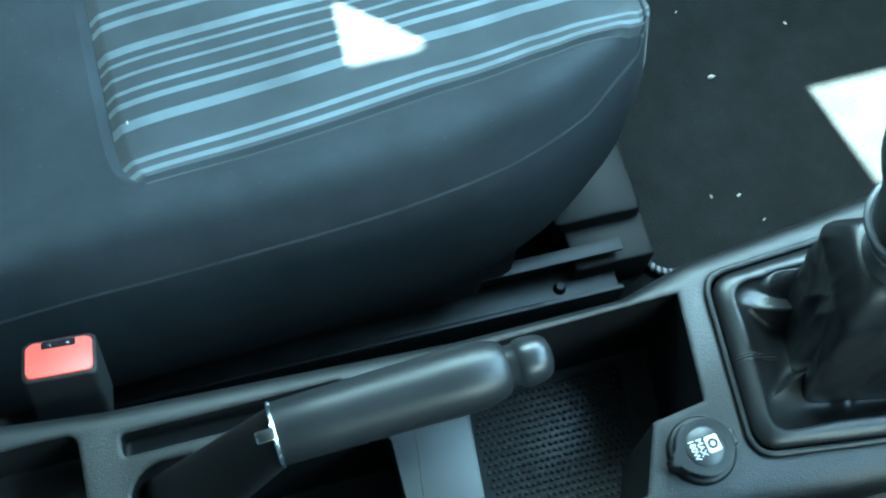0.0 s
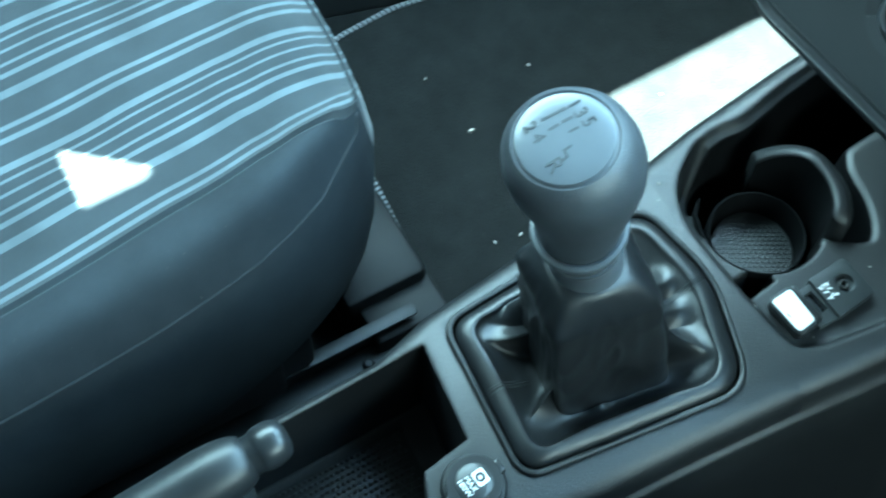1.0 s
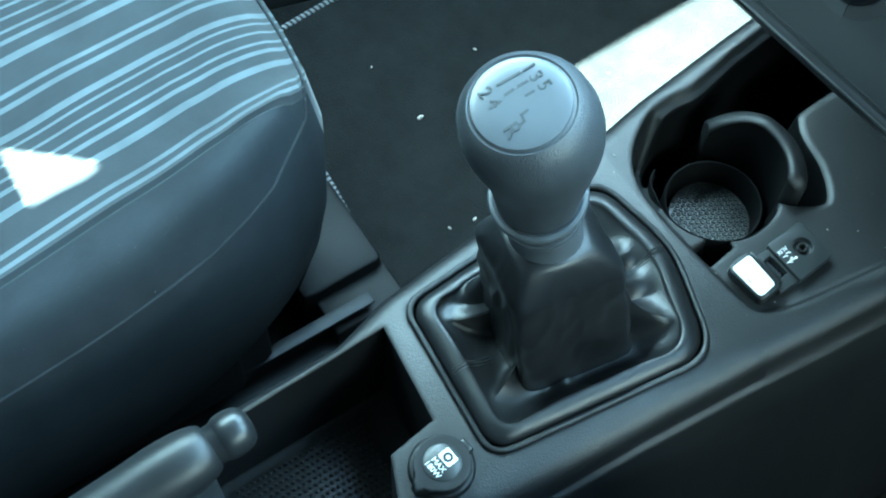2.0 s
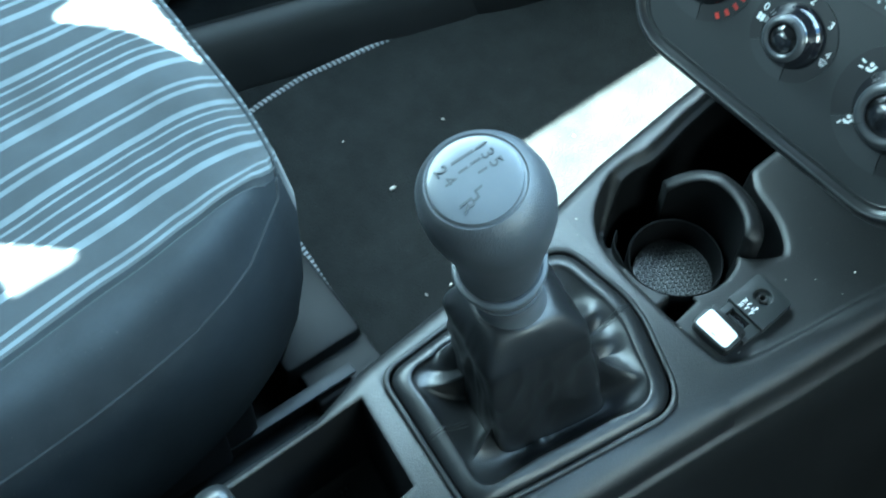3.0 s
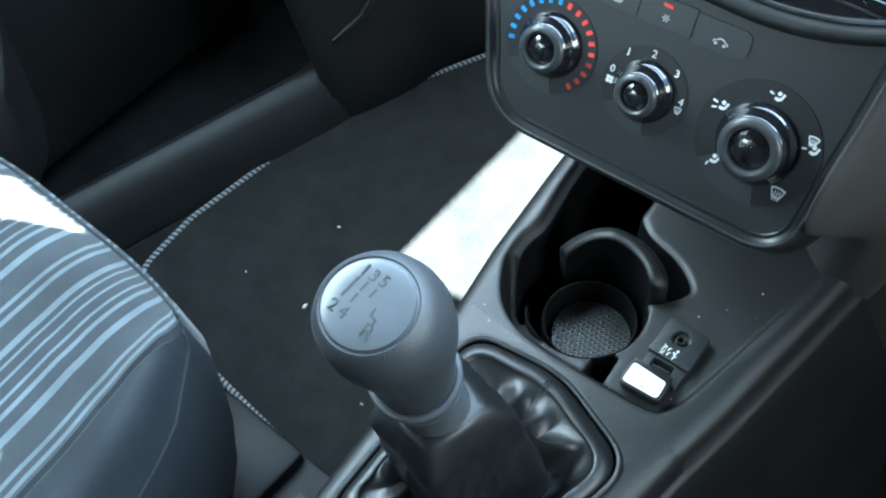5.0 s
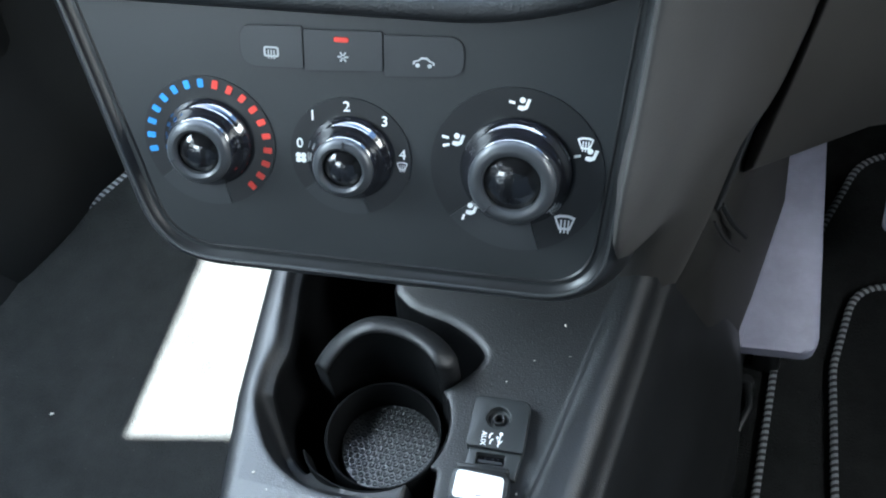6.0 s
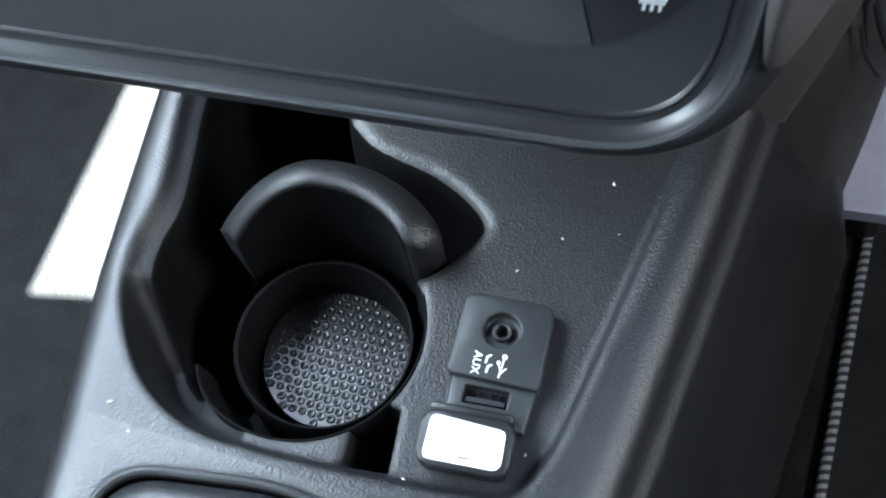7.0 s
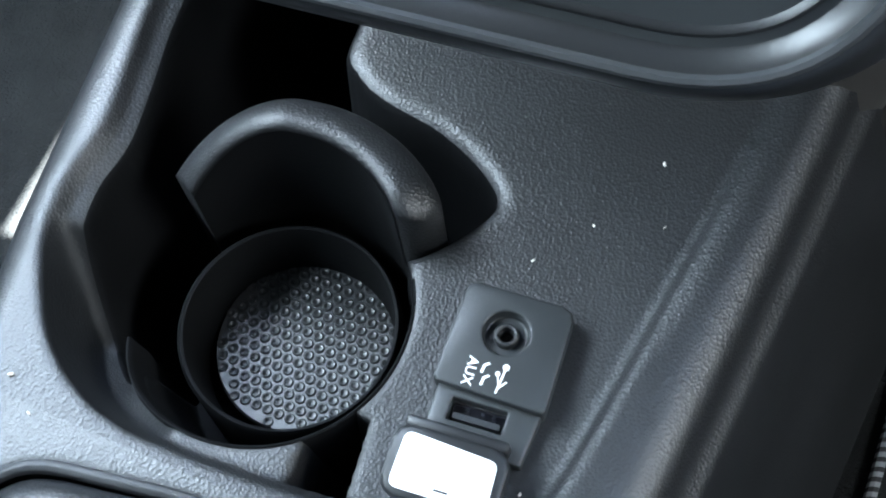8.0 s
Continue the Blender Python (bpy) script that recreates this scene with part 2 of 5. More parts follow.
def round_rect(x0, x1, y0, y1, r, n=6):
    pts = []
    for cx, cy, a in ((x1 - r, y1 - r, 0), (x0 + r, y1 - r, 90), (x0 + r, y0 + r, 180), (x1 - r, y0 + r, 270)):
        pts += [(cx + r * math.cos(radians(a + 90 * k / n)), cy + r * math.sin(radians(a + 90 * k / n))) for k in range(n + 1)]
    return pts


def round_poly(corners, n=6):
    """A polygon of (x, y, radius) corners, rounded."""
    out, k = [], len(corners)
    for i in range(k):
        p0, p1, p2 = (Vector(corners[(i + d) % k][:2]) for d in (-1, 0, 1))
        r = corners[i][2]
        a, b = (p0 - p1).normalized(), (p2 - p1).normalized()
        half = math.acos(max(-1, min(1, a.dot(b)))) / 2
        reach = min(r / math.tan(half), 0.48 * min((p0 - p1).length, (p2 - p1).length))
        s, e = p1 + a * reach, p1 + b * reach
        for j in range(n + 1):
            t = j / n
            out.append(tuple(s * (1 - t) ** 2 + p1 * 2 * t * (1 - t) + e * t * t))
    return out


def grow(outline, d):
    """An outline moved outwards by d along its own normals."""
    k = len(outline)
    area = sum(outline[i][0] * outline[(i + 1) % k][1] - outline[(i + 1) % k][0] * outline[i][1] for i in range(k))
    turn = 1 if area > 0 else -1
    out = []
    for i in range(k):
        t = Vector(outline[(i + 1) % k]) - Vector(outline[i - 1])
        if t.length < 1e-9:
            t = Vector(outline[(i + 2) % k]) - Vector(outline[i - 2])
        t.normalize()
        out.append((outline[i][0] + d * turn * t.y, outline[i][1] - d * turn * t.x))
    return out


def lathe(profile, m=None, n=48, cap=True):
    """Turns (radius, height) points round z."""
    bm = bmesh.new()
    rings = []
    for r, z in profile:
        if r < 1e-6:
            rings.append([bm.verts.new((0, 0, z))])
        else:
            rings.append([bm.verts.new((r * math.cos(2 * math.pi * k / n), r * math.sin(2 * math.pi * k / n), z)) for k in range(n)])
    for a, b in zip(rings, rings[1:]):
        for k in range(n):
            q = [a[k % len(a)], a[(k + 1) % len(a)], b[(k + 1) % len(b)], b[k % len(b)]]
            q = list(dict.fromkeys(q))
            if len(q) > 2:
                bm.faces.new(q)
    if m is not None:
        bm.transform(m)
    return bm


def skin(sections, closed=False, caps=True):
    """Skins equal-length rows of 3D points."""
    bm = bmesh.new()
    rows = [[bm.verts.new(p) for p in s] for s in sections]
    n = len(rows[0])
    for a, b in zip(rows, rows[1:]):
        for k in range(n if closed else n - 1):
            bm.faces.new((a[k], a[(k + 1) % n], b[(k + 1) % n], b[k]))
    if closed and caps:
        bm.faces.new(rows[0][::-1])
        bm.faces.new(rows[-1])
    return bm


def cord(points, r, n=8, closed=False):
    """A round cord along points, with u along it in metres and v round it."""
    pts = [Vector(p) for p in points]
    bm = bmesh.new()
    uv = bm.loops.layers.uv.new("UVMap")
    rings, along, k = [], 0.0, len(pts)
    marks = []
    for i, p in enumerate(pts):
        a = pts[(i - 1) % k] if closed or i else p
        b = pts[(i + 1) % k] if closed or i < k - 1 else p
        d = (b - a).normalized()
        side = d.cross(Vector((0, 0, 1)))
        side = side.normalized() if side.length > 1e-4 else Vector((1, 0, 0))
        up = side.cross(d)
        rings.append([bm.verts.new(p + r * (math.cos(2 * math.pi * j / n) * side + math.sin(2 * math.pi * j / n) * up)) for j in range(n)])
        marks.append(along)
        along += (pts[(i + 1) % k] - p).length
    marks.append(along)
    for i in range(k if closed else k - 1):
        a, b = rings[i], rings[(i + 1) % k]
        for j in range(n):
            f = bm.faces.new((a[j], a[(j + 1) % n], b[(j + 1) % n], b[j]))
            for loop, u, v in zip(f.loops, (marks[i], marks[i], marks[i + 1], marks[i + 1]), (j, j + 1, j + 1, j)):
                loop[uv].uv = (u, v / n)
    if not closed:
        bm.faces.new(rings[0][::-1])
        bm.faces.new(rings[-1])
    return bm


def smooth_line(pts, per=8, closed=False):
    """A Catmull-Rom line through points."""
    v = [Vector(p) for p in pts]
    k, out = len(v), []
    for i in range(k if closed else k - 1):
        g = (lambda j: v[j % k]) if closed else (lambda j: v[max(0, min(k - 1, j))])
        p0, p1, p2, p3 = g(i - 1), g(i), g(i + 1), g(i + 2)
        for s in range(per):
            t = s / per
            out.append(0.5 * ((2 * p1) + (p2 - p0) * t + (2 * p0 - 5 * p1 + 4 * p2 - p3) * t * t + (3 * p1 - p0 - 3 * p2 + p3) * t ** 3))
    if not closed:
        out.append(v[-1])
    return out


def carve(ob, cutters):
    """Cuts the bmeshes, given in world metres, out of a mesh object."""
    made = []
    for bm in cutters:
        bmesh.ops.recalc_face_normals(bm, faces=bm.faces)
        me = bpy.data.meshes.new("cut")
        bm.transform(Matrix.Translation(-base_of(ob.parent)) if ob.parent else Matrix())
        bm.to_mesh(me)
        bm.free()
        c = new("cut", me)
        c.parent = ob.parent
        mod = ob.modifiers.new("cut", "BOOLEAN")
        mod.operation, mod.object, mod.solver = "DIFFERENCE", c, "EXACT"
        mod.use_self = True
        made.append(c)
    bpy.context.view_layer.update()
    me = bpy.data.meshes.new_from_object(ob.evaluated_get(bpy.context.evaluated_depsgraph_get()))
    ob.modifiers.clear()
    ob.data = me
    me.shade_smooth()
    me.set_sharp_from_angle(angle=radians(35))
    for c in made:
        bpy.data.objects.remove(c)


def letters(text, size, m, depth=0.0003):
    """Raised letters as a bmesh; m places their own x, y plane."""
    cu = bpy.data.curves.new("letters", "FONT")
    cu.body, cu.size, cu.extrude, cu.align_x, cu.align_y = text, size, depth, "CENTER", "CENTER"
    cu.resolution_u = 3
    ob = new("letters", cu)
    bpy.context.view_layer.update()
    me = bpy.data.meshes.new_from_object(ob.evaluated_get(bpy.context.evaluated_depsgraph_get()))
    bpy.data.objects.remove(ob)
    bm = bmesh.new()
    bm.from_mesh(me)
    bpy.data.meshes.remove(me)
    bm.transform(m)
    return bm


def plane_at(origin, right, up):
    """The matrix whose x and y lie along right and up."""
    x = Vector(right).normalized()
    z = x.cross(Vector(up)).normalized()
    y = z.cross(x)
    m = Matrix((x, y, z)).transposed().to_4x4()
    m.translation = origin
    return m


def join(*bms):
    out = bmesh.new()
    for b in bms:
        me = bpy.data.meshes.new("tmp")
        b.to_mesh(me)
        b.free()
        out.from_mesh(me)
        bpy.data.meshes.remove(me)
    return out

# ---- the car's floor, lining and the cuts for the sun patches ----
def shell():
    floor = solo("floor", box(-0.80, 1.0, -1.4, 1.1, -0.03, 0.0), CARPET, "black carpeted car floor", "floor", "structure")
    # toe board
    solo("toe_board", skin([[(x, 0.62, 0.0), (x, 0.70, 0.10), (x, 0.728, 0.34), (x, 0.738, 0.34), (x, 0.71, 0.05), (x, 0.64, -0.02)] for x in (-0.62, 1.0)], closed=True), CARPET, "black carpeted toe board rising under the dash", "floor", "structure")
    solo("firewall", box(-0.8, 1.0, 0.74, 0.77, -0.03, 0.8), SHELL, "dark bulkhead behind the dash", "wall", "structure")
    solo("wall_rear", box(-0.8, 1.0, -1.43, -1.4, -0.03, 1.30), SHELL, "grey lining at the rear", "wall", "structure")
    solo("roof_lining", box(-0.8, 1.0, -1.43, 0.35, 1.30, 1.33), HEADLINER, "dark grey roof lining", "ceiling", "structure")
    solo("wall_driver", box(0.92, 0.95, -1.4, 0.74, -0.03, 1.30), SHELL, "dark driver's door lining", "wall", "structure")
    return floor


shell()

# passenger's side: unseen wall added to block the sun, except through patch-shaped cuts
side = solo("wall_passenger_mask", box(-0.80, -0.77, -1.4, 0.74, -0.03, 1.30), SHELL, "unseen passenger's side wall, cut to shape the sun patches", "wall", "structure")


def sun_patch_cut(spots):
    """A made-up cut in the passenger's side, traced back along the sun from these spots inside."""
    out = []
    for depth in (-0.90, -0.70):
        out.append([Vector(p) - SUN_WAY * ((p[0] - depth) / SUN_WAY.x) for p in spots])
    return skin(out, closed=True)


# cuts shaped for the mat patch and two patches on the seat, not real windows
carve(side, [
    sun_patch_cut([(-0.300, 0.208, 0.008), (-0.20, 0.232, 0.008), (-0.19, 0.46, 0.008), (-0.306, 0.45, 0.008)]),
    sun_patch_cut([(-0.284, -0.207, 0.290), (-0.241, -0.163, 0.290), (-0.229, -0.208, 0.290)]),
    sun_patch_cut([(-0.423, -0.087, 0.30), (-0.387, -0.049, 0.30), (-0.352, -0.021, 0.30), (-0.362, -0.020, 0.30), (-0.43, -0.022, 0.30), (-0.436, -0.053, 0.30), (-0.428, -0.084, 0.30)]),
])


# ---- passenger's seat ----
def seat():
    s = thing("front_seat", (-0.36, -0.30, 0.0), "dark grey cloth car seat with pale blue-grey stripes", "seat")
    W, L, XC, YC = 0.2195, 0.44, -0.36, -0.45
    flare_b, flare_a = (0.0, 0.216, 0.48, 0.66, 0.80, 0.87, 0.93, 1.0), (0.77, 0.76, 0.735, 0.715, 0.725, 0.76, 0.82, 0.90)
    A = sorted({round(v, 4) for v in list(np.linspace(-1, 1, 81)) + [-0.78, 0.78, -0.76, 0.76, -0.80, 0.80]})
    A = [-1.16, -1.12, -1.08, -1.04] + A + [1.04, 1.08, 1.12, 1.16]
    B = sorted({round(v, 4) for v in list(np.linspace(-0.35, 1, 70)) + [0.216, 0.23, 0.202]})
    B = B + [1.04, 1.08, 1.12, 1.16]

    def at(a, b):
        b0, e = b, min(1.0, abs(a) / 0.78)
        b += (0.008 * e ** 2 + 0.034 * e ** 14) * math.exp(-((b - 0.216) / 0.13) ** 2)
        # the insert narrows towards the middle and flares out to the front corners
        wide, a0 = float(np.interp(b0, flare_b, flare_a)), abs(a)
        ca, cb = max(-1, min(1, a)), max(-1, min(1, b))
        ca = math.copysign(a0 * wide / 0.78 if a0 <= 0.78 else wide + (min(a0, 1.0) - 0.78) * (1 - wide) / 0.22, a)
        x = XC + W * ca * (1 - 0.315 * max(0, cb) ** 5.4)
        y = YC + L * cb * (1 - 0.06 * ca ** 4)
        q = (abs(ca) ** 10 + max(0, cb) ** 10) ** 0.1
        z = 0.300 - 0.055 * (1 - max(0, cb)) ** 2 * 0.5
        z += 0.022 * math.exp(-((abs(ca) - 0.86) / 0.13) ** 2)
        if q > 0.88:
            z -= 0.022 * min(1.0, (q - 0.88) / 0.12) ** 2.0
        out = max(abs(a), b) - 1
        if out > 0:
            z -= out / 0.16 * 0.21
            bulge = 0.013 * math.sin(min(1, out / 0.16) * math.pi) ** 0.8 - 0.024 * (out / 0.16) ** 2
            if abs(a) >= b:
                x += bulge * (1 if a > 0 else -1)
            else:
                y += bulge
        seam = min(abs(abs(a) - 0.78), 1) if b0 > 0.216 else 1
        cross = abs(b0 - 0.216) if abs(a) < 0.78 else 1
        if min(seam, cross) < 0.012:
            z -= 0.004
        if abs(q - 0.985) < 0.012 and out <= 0:
            z -= 0.0015
        if b0 >= 0.216 and abs(a) < 0.78:
            z -= 0.007 * math.exp(-(b0 - 0.216) / 0.03) * (1 - e ** 8)
        z += 0.0025 * noise.noise(Vector((x * 16, y * 16, 0.5)))
        return Vector((x, y, z))

    for which, name, mat, label in ((0, "cushion", CLOTH, "plain dark grey cloth bolsters with a stitched seam"), (1, "insert", STRIPES, "cloth insert with pale blue-grey stripes")):
        bm = bmesh.new()
        uv = bm.loops.layers.uv.new("UVMap")
        verts = {}
        for i in range(len(A) - 1):
            for j in range(len(B) - 1):
                ma, mb = (A[i] + A[i + 1]) / 2, (B[j] + B[j + 1]) / 2
                inside = abs(ma) < 0.78 and 0.216 < mb < 1.09
                if inside != bool(which):
                    continue
                q = []
                for a, b in ((i, j), (i + 1, j), (i + 1, j + 1), (i, j + 1)):
                    if (a, b) not in verts:
                        verts[a, b] = bm.verts.new(at(A[a], B[b]))
                    q.append(verts[a, b])
                f = bm.faces.new(q)
                for loop, (a, b) in zip(f.loops, ((i, j), (i + 1, j), (i + 1, j + 1), (i, j + 1))):
                    loop[uv].uv = (A[a], B[b])
        part(name, bm, mat, s, label)
    # backrest: a padded slab that leans back, with rounded bolsters
    rows = []
    for k in range(15):
        t = k / 14
        z, y = 0.27 + 0.55 * t, -0.455 - 0.16 * t
        rows.append([(XC + 0.235 * math.copysign(abs(math.cos(u)) ** 0.5, math.cos(u)), y - 0.075 + 0.075 * math.copysign(abs(math.sin(u)) ** 0.7, math.sin(u)) + 0.025 * abs(math.cos(u)) ** 3, z) for u in np.linspace(0, 2 * math.pi, 41)[:-1]])
    part("backrest", skin(rows, closed=True), CLOTH, s, "plain dark grey cloth backrest")
    # stitched seam along the bolster's edge
    line = [at(0.99, b) + Vector((0.0005, 0, 0.001)) for b in np.linspace(-0.1, 0.9, 40)] + [at(a, 0.99) + Vector((0, 0.0005, 0.001)) for a in np.linspace(0.93, -0.95, 40)]
    part("seam", cord(line, 0.0012, 6), CLOTHSEAM, s, "piped seam along the bolster")
    # plastic side cover and base
    part("side_cover", box(-0.182, -0.164, -0.52, -0.13, 0.06, 0.14, 0.006), DULL, s, "black plastic seat side cover")
    part("base_frame", box(-0.56, -0.175, -0.50, -0.10, 0.055, 0.13, 0.01), DULL, s, "black seat base")
    for x in (-0.168, -0.53):
        rail = part("rail", box(x - 0.016, x + 0.016, -0.52, -0.015, 0.012, 0.026, 0.002), METAL, s, "steel seat rail bolted to the floor")
        for x0, x1, y1, z0, z1 in ((-0.020, -0.016, -0.012, 0.012, 0.052), (0.014, 0.018, -0.018, 0.012, 0.046), (-0.020, -0.009, -0.012, 0.0535, 0.0565)):
            part("rail_side", box(x + x0, x + x1, -0.52, y1, z0, z1, 0.001), METAL, rail)
        part("rail_foot", box(x - 0.012, x + 0.012, -0.09, -0.03, 0.0, 0.0115, 0.001), DULL, rail)
        part("bolt", lathe([(0, 0.031), (0.0030, 0.031), (0.0036, 0.029), (0.0048, 0.028), (0.0052, 0.026)], Matrix.Translation((x, -0.062, 0)), 16), METAL, rail)
    part("rail_cover", join(box(-0.300, -0.205, -0.06, 0.014, 0.0, 0.060, 0.008), box(-0.21, -0.172, -0.05, 0.016, 0.0, 0.045, 0.004)), DULL, s, "black plastic rail cover")
    return s


passenger_seat = seat()
tagged(copy_thing(passenger_seat, Matrix.Translation((0.298, -0.264, 0.092))), "dark grey cloth driver's seat beside the console")


# ---- mats ----
def mat_with_cord(name, corners, z, label):
    t = thing(name, (corners[0][0], corners[0][1], 0.0), label, "car mat")
    outline = round_poly(corners, 8)
    part("carpet_top", prism(outline, 0.001, z, bevel=0.002), MAT, t, "short black pile")
    pts = []
    for i, p in enumerate(outline):
        q = outline[(i + 1) % len(outline)]
        n = max(1, int((Vector(q) - Vector(p)).length / 0.012))
        pts += [(p[0] + (q[0] - p[0]) * k / n, p[1] + (q[1] - p[1]) * k / n, z - 0.001) for k in range(n)]
    part("edging", cord(pts, 0.0032, 8, closed=True), BRAID, t, "twisted pale and black cord edging")
    return t


mat_with_cord("passenger_mat", [(-0.165, 0.014, 0.03), (-0.165, 0.52, 0.02), (-0.372, 0.52, 0.03), (-0.425, 0.405, 0.10), (-0.470, 0.29, 0.10), (-0.486, 0.13, 0.10), (-0.478, 0.038, 0.05)], 0.008, "black floor mat with braided edging and a few crumbs")
mat_with_cord("driver_mat", [(0.182, -0.10, 0.03), (0.52, -0.10, 0.03), (0.52, 0.612, 0.03), (0.252, 0.612, 0.05), (0.208, 0.595, 0.05), (0.186, 0.52, 0.10), (0.168, 0.40, 0.08)], 0.006, "black driver's floor mat with braided edging")



# crumbs lying on the mat
def crumb(x, y, z, r, seed):
    bm = bmesh.new()
    bmesh.ops.create_icosphere(bm, subdivisions=2, radius=r)
    for v in bm.verts:
        v.co *= 1 + 0.45 * noise.noise(v.co * (2.2 / r) + Vector((seed, 0, 0)))
        v.co.x *= 1.9
    bm.transform(Matrix.Translation((x, y, z + r * 0.6)) @ Matrix.Rotation(seed * 1.7, 4, "Z"))
    return bm


for k, (x, y, z, r) in enumerate(((-0.330, 0.128, 0.008, 0.0022), (-0.222, 0.089, 0.008, 0.0012), (-0.218, 0.112, 0.008, 0.0014), (-0.367, 0.211, 0.008, 0.0012), (-0.192, 0.125, 0.008, 0.0010), (-0.28, 0.30, 0.008, 0.0008), (-0.40, 0.12, 0.008, 0.0008), (0.30, 0.42, 0.006, 0.0012), (0.26, 0.36, 0.006, 0.0008))):
    solo("crumb", crumb(x, y, z, r * 0.8, k + 1), CRUMB, "small pale crumb lying on the mat pile", "crumb", group="crumbs on the mats")
for k, (x, y, z, r) in enumerate(((-0.159, -0.159, 0.296, 0.0009), (-0.153, -0.172, 0.291, 0.0008), (-0.149, -0.214, 0.288, 0.0008), (-0.177, -0.328, 0.303, 0.0022), (-0.240, -0.343, 0.284, 0.0016))):
    solo("crumb", crumb(x, y, z, r * 0.38, k + 20), CRUMB, "small pale crumb lying on the seat cloth", "crumb", group="crumbs on the seat")


for k, (x, y, z, r) in enumerate(((0.060, 0.194, 0.3458, 0.0007), (-0.061, 0.083, 0.350, 0.0006), (0.050, 0.172, 0.3458, 0.0004), (0.066, 0.178, 0.3458, 0.0004), (0.0285, 0.0872, 0.3458, 0.0006), (0.040, 0.158, 0.3458, 0.0004), (-0.052, 0.0765, 0.350, 0.0004), (0.059, 0.104, 0.3458, 0.0004))):
    solo("lint", crumb(x, y, z, r * 0.8, k + 40), CRUMB, "tiny pale speck of lint on the console plastic", "lint", group="lint on the console")


# ---- passenger's door, sill and kick panel ----
def passenger_side():
    path = [(-0.566 + 0.27 * max(0.0, min(0.3, y)), y, 0.0) for y in np.linspace(-0.6, 0.30, 46)]
    path += [tuple(p) for p in smooth_line([(-0.485, 0.30, 0.0), (-0.480, 0.335, 0.006), (-0.476, 0.37, 0.022), (-0.474, 0.40, 0.055), (-0.476, 0.425, 0.11), (-0.482, 0.445, 0.18), (-0.490, 0.46, 0.28)], 5)][1:]
    rows = [[(x + 0.034, y, 0.0), (x + 0.024, y, 0.030 + 0.7 * h), (x + 0.014, y, 0.050 + h), (x + 0.004, y, 0.059 + h), (x - 0.006, y, 0.060 + h), (x - 0.018, y, 0.052 + h), (x - 0.034, y, 0.03 + 0.7 * h), (x - 0.040, y, 0.0)] for x, y, h in path]
    solo("sill_trim", skin(rows, closed=True), DOORTRIM, "dark plastic door sill trim", "trim", "structure")
    k = thing("kick_panel", (-0.50, 0.40, 0.0), "dark plastic kick panel ahead of the door", "trim", kind="structure")
    rows = []
    for z, d in ((0.0, 0.0), (0.05, 0.008), (0.10, 0.022), (0.16, 0.042), (0.24, 0.065), (0.36, 0.10), (0.45, 0.13)):
        rows.append([(x - d, y, z) for x, y in smooth2(((-0.76, 0.42), (-0.53, 0.375), (-0.466, 0.305), (-0.432, 0.36), (-0.415, 0.45), (-0.400, 0.56), (-0.76, 0.60)))])
    part("panel", skin(rows, closed=True), DOORTRIM, k)
    part("groove", cord([(-0.468, 0.325, 0.10), (-0.457, 0.355, 0.115), (-0.447, 0.392, 0.16), (-0.452, 0.425, 0.25)], 0.003, 6), SATIN, k, "moulded ridge")
    d = thing("door_panel", (-0.62, -0.1, 0.0), "dark plastic passenger's door panel with a pocket", "car door", kind="structure")
    part("panel", box(-0.70, -0.628, -0.62, 0.36, 0.02, 0.59, 0.012), DOORTRIM, d)
    lip = smooth_line([(-0.600, -0.40, 0.185), (-0.585, -0.20, 0.185), (-0.580, -0.05, 0.182), (-0.585, 0.03, 0.178), (-0.600, 0.065, 0.19), (-0.635, 0.10, 0.235), (-0.655, 0.12, 0.30)], 8)
    part("pocket", skin([[(p.x + 0.006, p.y, p.z), (p.x + 0.002, p.y, p.z + 0.006), (p.x - 0.005, p.y, p.z + 0.004), (p.x - 0.008, p.y, p.z - 0.01), (p.x - 0.02, p.y, 0.06), (p.x - 0.01, p.y, 0.05), (p.x + 0.0, p.y, 0.09)] for p in lip], closed=True), DOORTRIM, d, "door pocket with a rolled lip")
    part("speaker_ring", lathe([(0.085, 0.0), (0.08, 0.006), (0.072, 0.006), (0.066, 0.0)], plane_at((-0.654, 0.24, 0.17), (0, 1, 0), (0, 0, 1))), SATIN, d, "round speaker surround")


def smooth2(pts):
    return [(p.x, p.y) for p in smooth_line([(x, y, 0) for x, y in pts], 5)]


passenger_side()
for k, (y, z, w, tilt) in enumerate(((-0.03, 0.17, 0.10, 12), (-0.06, 0.165, 0.08, 26))):
    solo("paper", box(-0.045, 0.045, -w / 2, w / 2, -0.0006, 0.0006, m=pose(-0.625, y, z, tilt, 55, 6 * k)), PAPER, "folded pale paper stuck in the door pocket", "paper", group="papers in the pocket")
solo("case", box(-0.03, 0.03, -0.04, 0.04, -0.012, 0.012, 0.004, m=pose(-0.622, -0.115, 0.16, 10, 60, 5)), SATIN, "flat black case in the door pocket", "case")


# ---- driver's footwell ----
m2 = mat_with_cord("carpet_mat", [(0.262, -0.04, 0.05), (0.50, -0.04, 0.03), (0.50, 0.478, 0.03), (0.218, 0.470, 0.035), (0.210, 0.39, 0.08), (0.226, 0.28, 0.10)], 0.012, "smaller black carpet mat with braided edging on the driver's floor")


